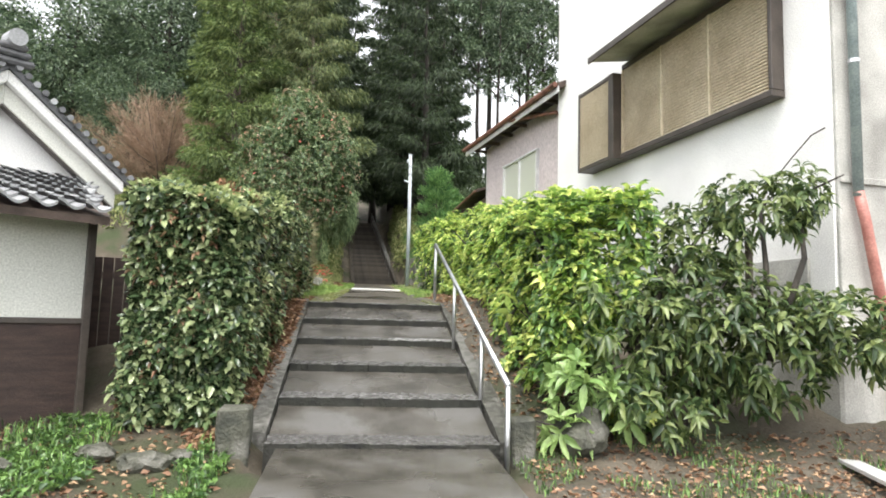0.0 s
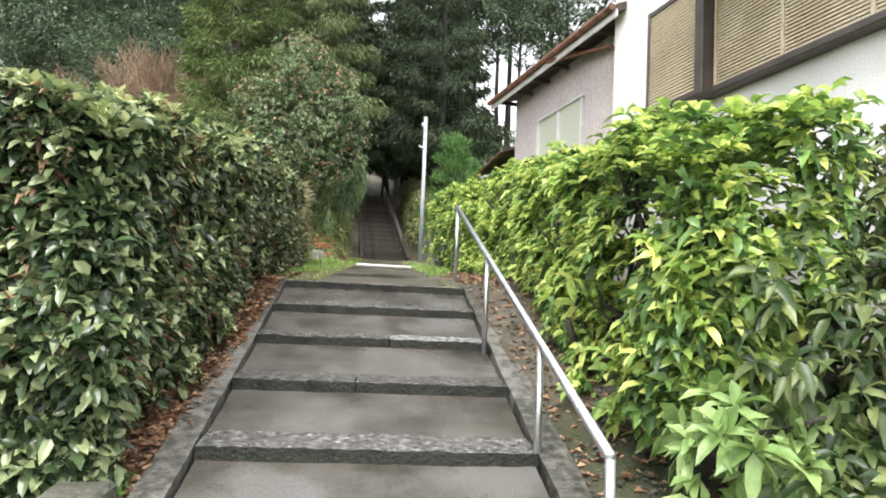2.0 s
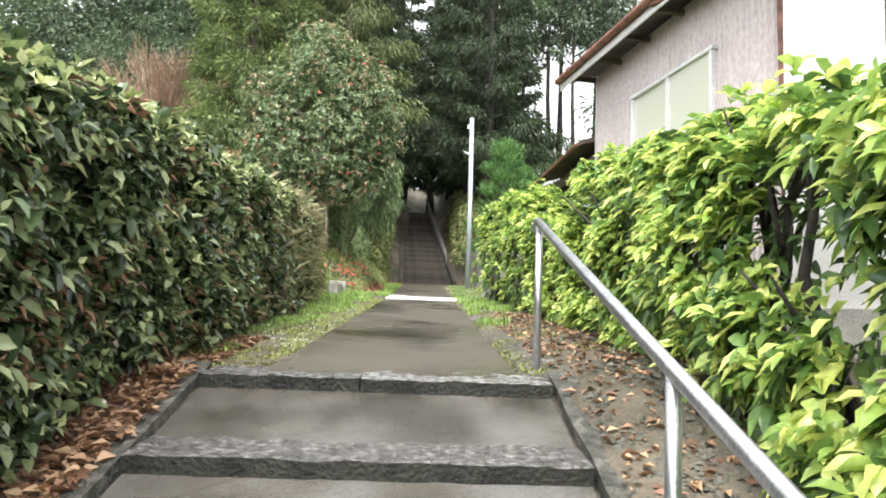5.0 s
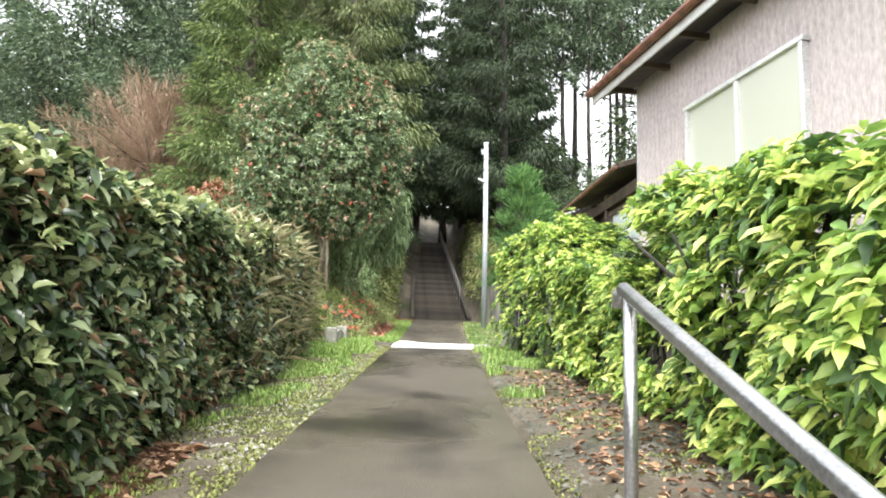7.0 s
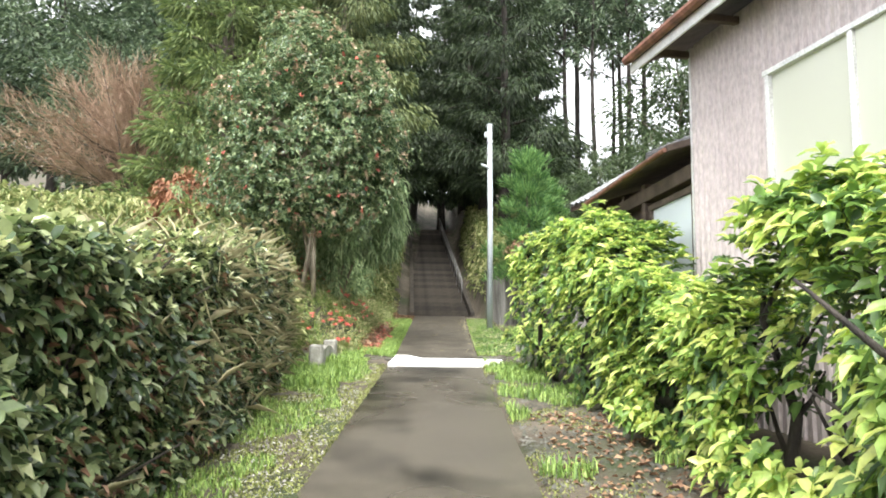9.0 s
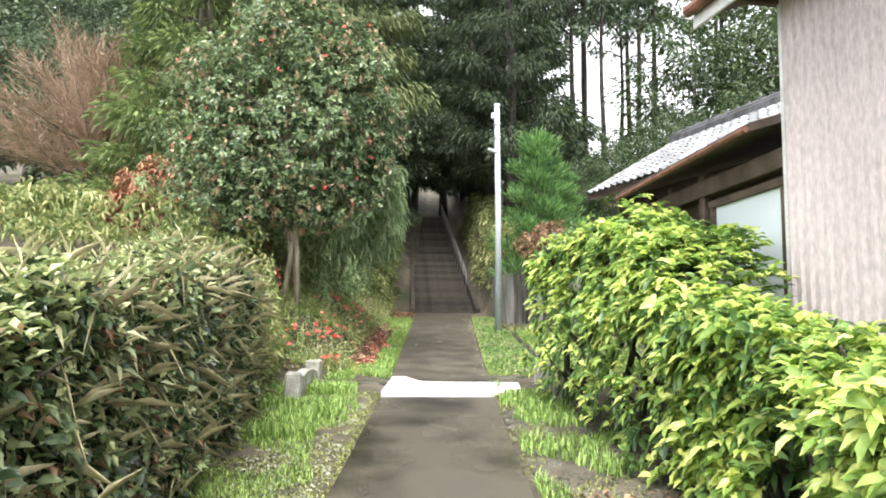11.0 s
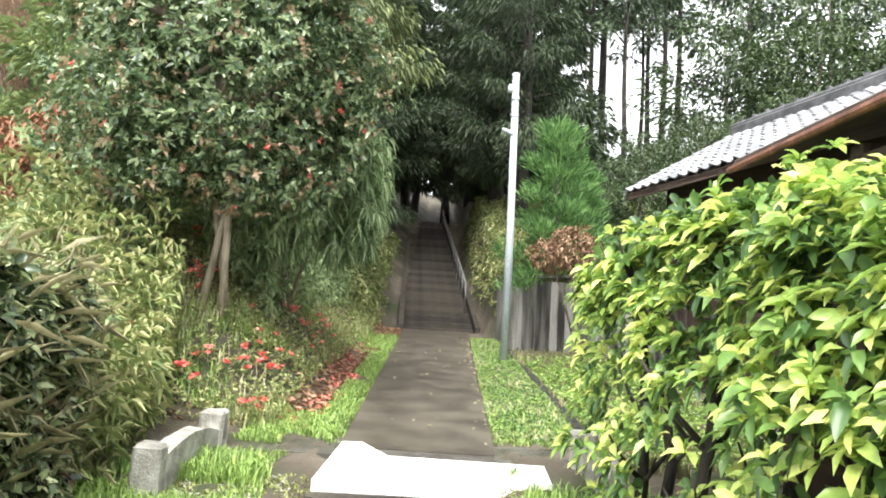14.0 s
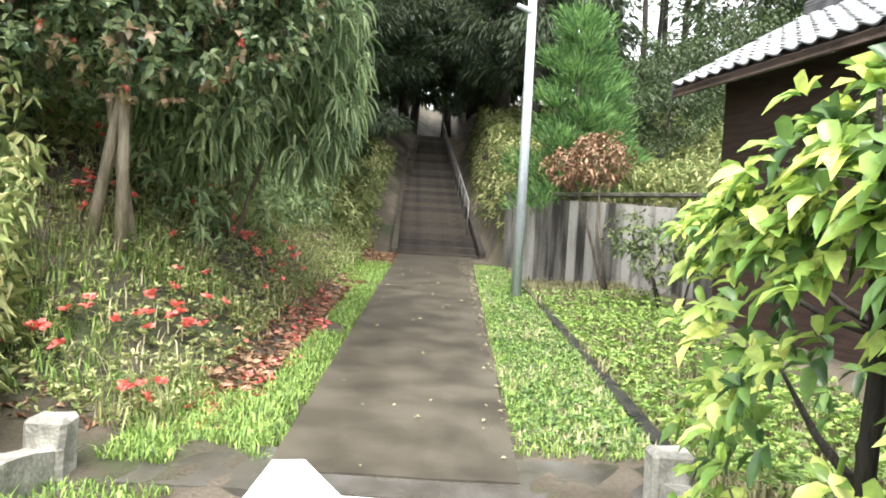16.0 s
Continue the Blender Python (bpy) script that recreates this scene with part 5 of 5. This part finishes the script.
g = scatter(4200, -4.5, -0.95, 2.0, 6.3, lambda x, y: clump(x, y, 0.9, -0.2, 1))
cover("weeds", leaves("weeds", *whorls(g + np.array([[0, 0, 0.04]]), np.tile([0, 0, 1.0], (len(g), 1)) + RNG.normal(0, 0.4, (len(g), 3)), 5, 1.0, 0.2), RNG.uniform(0.03, 0.08, len(g) * 5), 0.5, 0.2), L_LIMEDARK, "leafy low weeds on the bare soil", "weeds")
g = scatter(15000, 1.3, 6.5, 1.5, 5.8, lambda x, y: clump(x, y, 1.2, 0.0, 7))
cover("weeds", blades("grass", g, RNG.uniform(0.03, 0.09, len(g)), 0.9, 0.005), L_LIMEDARK, "sparse weeds below the shrub", "weeds")


def litter(name, g, m, size, label):
    a = RNG.uniform(0, math.tau, len(g))
    D_ = np.stack([np.cos(a), np.sin(a), RNG.uniform(0.0, 0.5, len(g))], 1)
    return cover(name, leaves(name, g + np.array([[0, 0, 0.012]]), D_, RNG.uniform(size * 0.6, size * 1.3, len(g)), 0.5, 0.1, 0.15), m, label, "leaves")


litter("fallen_leaves", scatter(8000, -1.35, -0.8, 5.6, 12.5, lambda x, y: x < -0.86), L_DEAD, 0.075, "brown fallen leaves under the clipped hedge")
litter("fallen_leaves", scatter(2300, 1.4, 2.6, 5.6, 17), L_DEAD, 0.07, "brown fallen leaves under the loose hedge")
litter("fallen_leaves", scatter(4200, 1.4, 6.0, 2.0, 6.0), L_DEAD, 0.06, "leaf litter on the ground below the shrub")
litter("fallen_leaves", scatter(2600, -4.5, -0.9, 2.0, 6.2), L_DEAD, 0.06, "leaf litter before the storehouse")
litter("fallen_leaves", scatter(3600, -1.15, -0.5, 22.8, 31, lambda x, y: (np.abs(x + 0.85 - 0.012 * (y - 23)) < 0.2)), L_DEAD, 0.085, "drift of brown camellia leaves beside the path")
litter("fallen_leaves", scatter(1600, -1.2, -0.3, 32.5, 35.5), L_DEAD, 0.09, "brown leaves heaped at the foot of the steps")
litter("fallen_petals", scatter(650, -1.25, -0.55, 22.4, 28, lambda x, y: (np.abs(x + 0.8) < 0.28) & clump(x, y, 1.6, -0.1, 21)), L_RED, 0.085, "fallen red camellia blossom beside the path")
g = scatter(330, -4.2, -1.1, 22.2, 28, lambda x, y: clump(x, y, 1.3, -0.02, 22), 0.2)
Q, D = whorls(g, RNG.normal(0, 0.3, (len(g), 3)) + np.tile([0, 0, 1.0], (len(g), 1)), 7, 1.0, 0.1)
cover("fallen_blossom", leaves("fallen_blossom", Q, D, 0.065, 0.8, 0.1), L_RED, "fallen red camellia flowers lying on the bank", "flowers")
g = scatter(46, -0.2, 1.3, 21.9, 33)
g[:, 2] = prof(g[:, 1]) + 0.012
litter("fallen_petals", g, L_STRAW, 0.05, "scattered pale petals on the path")

# moss and gravel beside the path
g = scatter(30000, -1.5, -0.2, 10.8, 21, lambda x, y: (x < pathL(y) + 0.03) & clump(x, y, 1.0, -0.25, 11))
cover("moss", blades("moss", g, RNG.uniform(0.008, 0.028, len(g)), 1.2, 0.007), L_MOSS, "yellow-green moss edging the path", "moss")
g = scatter(16000, 1.1, 2.0, 10.8, 21, lambda x, y: (x > pathR(y) - 0.02) & clump(x, y, 1.4, 0.05, 12))
cover("moss", blades("moss", g, RNG.uniform(0.008, 0.025, len(g)), 1.2, 0.007), L_MOSS, "patches of moss on the bare soil", "moss")


def gravel(n, x0, x1, y0, y1, size, m, label):
    g_ = scatter(n, x0, x1, y0, y1)
    k = np.array([[1, 0, 0], [-0.5, 0.87, 0], [-0.5, -0.87, 0], [0, 0, 0.7]])
    a = RNG.uniform(0, math.tau, n)
    s = RNG.uniform(0.35, 1.3, (n, 1, 1)) * size
    rot = np.stack([np.stack([np.cos(a), -np.sin(a), 0 * a], 1), np.stack([np.sin(a), np.cos(a), 0 * a], 1), np.stack([0 * a, 0 * a, 1 + 0 * a], 1)], 1)
    v = np.einsum("nij,kj->nki", rot, k) * s * (1 + RNG.normal(0, 0.2, (n, 4, 3))) + g_[:, None]
    i_ = (np.arange(n) * 4)[:, None]
    tri = np.concatenate([i_ + np.array([[0, 1, 3]]), i_ + np.array([[1, 2, 3]]), i_ + np.array([[2, 0, 3]])], 1).reshape(-1, 3)
    cover("gravel", raw_mesh("gravel", v.reshape(-1, 3), tri), m, label, "gravel")


gravel(5000, 1.2, 2.3, 10.8, 20, 0.022, M_DARKSTONE, "loose dark pebbles on the soil beside the path")
gravel(4000, -1.2, -0.4, 12, 21, 0.016, M_GRANITE, "fine pale gravel beside the path")
gravel(5000, 1.3, 6.5, 1.5, 6, 0.02, M_DARKSTONE, "small stones in the soil by the house")
gravel(2500, 1.4, 2.2, 5.7, 10.8, 0.022, M_DARKSTONE, "small stones beside the steps")

# leafy weeds and dead leaves over the bank
g = scatter(14000, -6, -0.95, 22.3, 38)
cover("weeds", leaves("weeds", *whorls(g + np.array([[0, 0, 1]]) * RNG.uniform(0.02, 0.2, (len(g), 1)), np.tile([0, 0, 1.0], (len(g), 1)) + RNG.normal(0, 0.4, (len(g), 3)), 5, 1.0, 0.2), RNG.uniform(0.03, 0.08, len(g) * 5), 0.4, 0.2), L_WILD, "low leafy weeds covering the bank", "weeds")
litter("fallen_leaves", scatter(11000, -5, -0.95, 22.3, 37, lambda x, y: clump(x, y, 0.8, -0.1, 15)), L_DEAD, 0.08, "withered leaves lying over the bank")
litter("fallen_leaves", scatter(700, 1.2, 2.2, 22.4, 33), L_STRAW, 0.05, "pale dead leaves in the grass verge")

g = scatter(1800, 1.2, 2.2, 22.4, 33, lambda x, y: (x > pathR(y) + 0.05))
cover("weeds", leaves("weeds", *whorls(g + np.array([[0, 0, 0.03]]), np.tile([0, 0, 1.0], (len(g), 1)), 5, 1.0, 0.2), RNG.uniform(0.03, 0.06, len(g) * 5), 0.5, 0.2), L_LIMEDARK, "small leafy weeds among the verge grass", "weeds")
g = scatter(2600, 2.35, 4.4, 21.5, 30)
cover("weeds", leaves("weeds", *whorls(g + np.array([[0, 0, 1]]) * RNG.uniform(0.03, 0.3, (len(g), 1)), np.tile([0, 0, 1.0], (len(g), 1)), 5, 1.0, 0.2), RNG.uniform(0.04, 0.1, len(g) * 5), 0.4, 0.2), L_GRASS, "fresh green plants beside the ditch", "weeds")

g = scatter(3000, -4.2, -1.55, 20.2, 23.4, lambda x, y: x < np.interp(y, [20, 21.5, 23.4], [-1.6, -1.75, -2.4]))
Pw = g + np.array([[0, 0, 1]]) * RNG.uniform(0.05, 1.45, (len(g), 1)) * np.interp(g[:, 0:1], [-2.6, -1.6], [1.0, 0.55])
cover("undergrowth", leaves("undergrowth", *whorls(Pw, RNG.normal(0, 1, Pw.shape) + np.array([[0.3, -0.4, 0.4]]), 4, 1.0, 0.0), RNG.uniform(0.09, 0.2, len(g) * 4), 0.22, 0.3), L_WILD, "pale tangled dwarf bamboo and weeds beyond the hedge", "undergrowth")

g = scatter(2600, -5.5, -1.6, 24.6, 33)
Pw = g + np.array([[0, 0, 1]]) * RNG.uniform(0.1, 1.3, (len(g), 1))
cover("undergrowth", leaves("undergrowth", *whorls(Pw, RNG.normal(0, 1, Pw.shape) + np.array([[0.2, -0.3, 0.2]]), 4, 1.0, -0.1), RNG.uniform(0.1, 0.22, len(g) * 4), 0.2, 0.4), L_BAMBOO, "pale dwarf bamboo under the trees", "undergrowth")

# dry blades among the verges
g = scatter(5000, 1.15, 2.2, 22.4, 33, lambda x, y: (x > pathR(y) + 0.03) & clump(x, y, 1.8, 0.0, 31))
cover("dry_grass", blades("grass", g, RNG.uniform(0.05, 0.12, len(g)), 1.3, 0.005), L_STRAW, "straw-coloured dry blades in the grass verge", "grass")
g = scatter(5000, -4.5, -0.95, 22.3, 36, lambda x, y: clump(x, y, 0.9, 0.0, 32))
cover("dry_grass", blades("grass", g, RNG.uniform(0.1, 0.32, len(g)), 1.2, 0.006), L_STRAW, "dry pale grass on the bank", "grass")
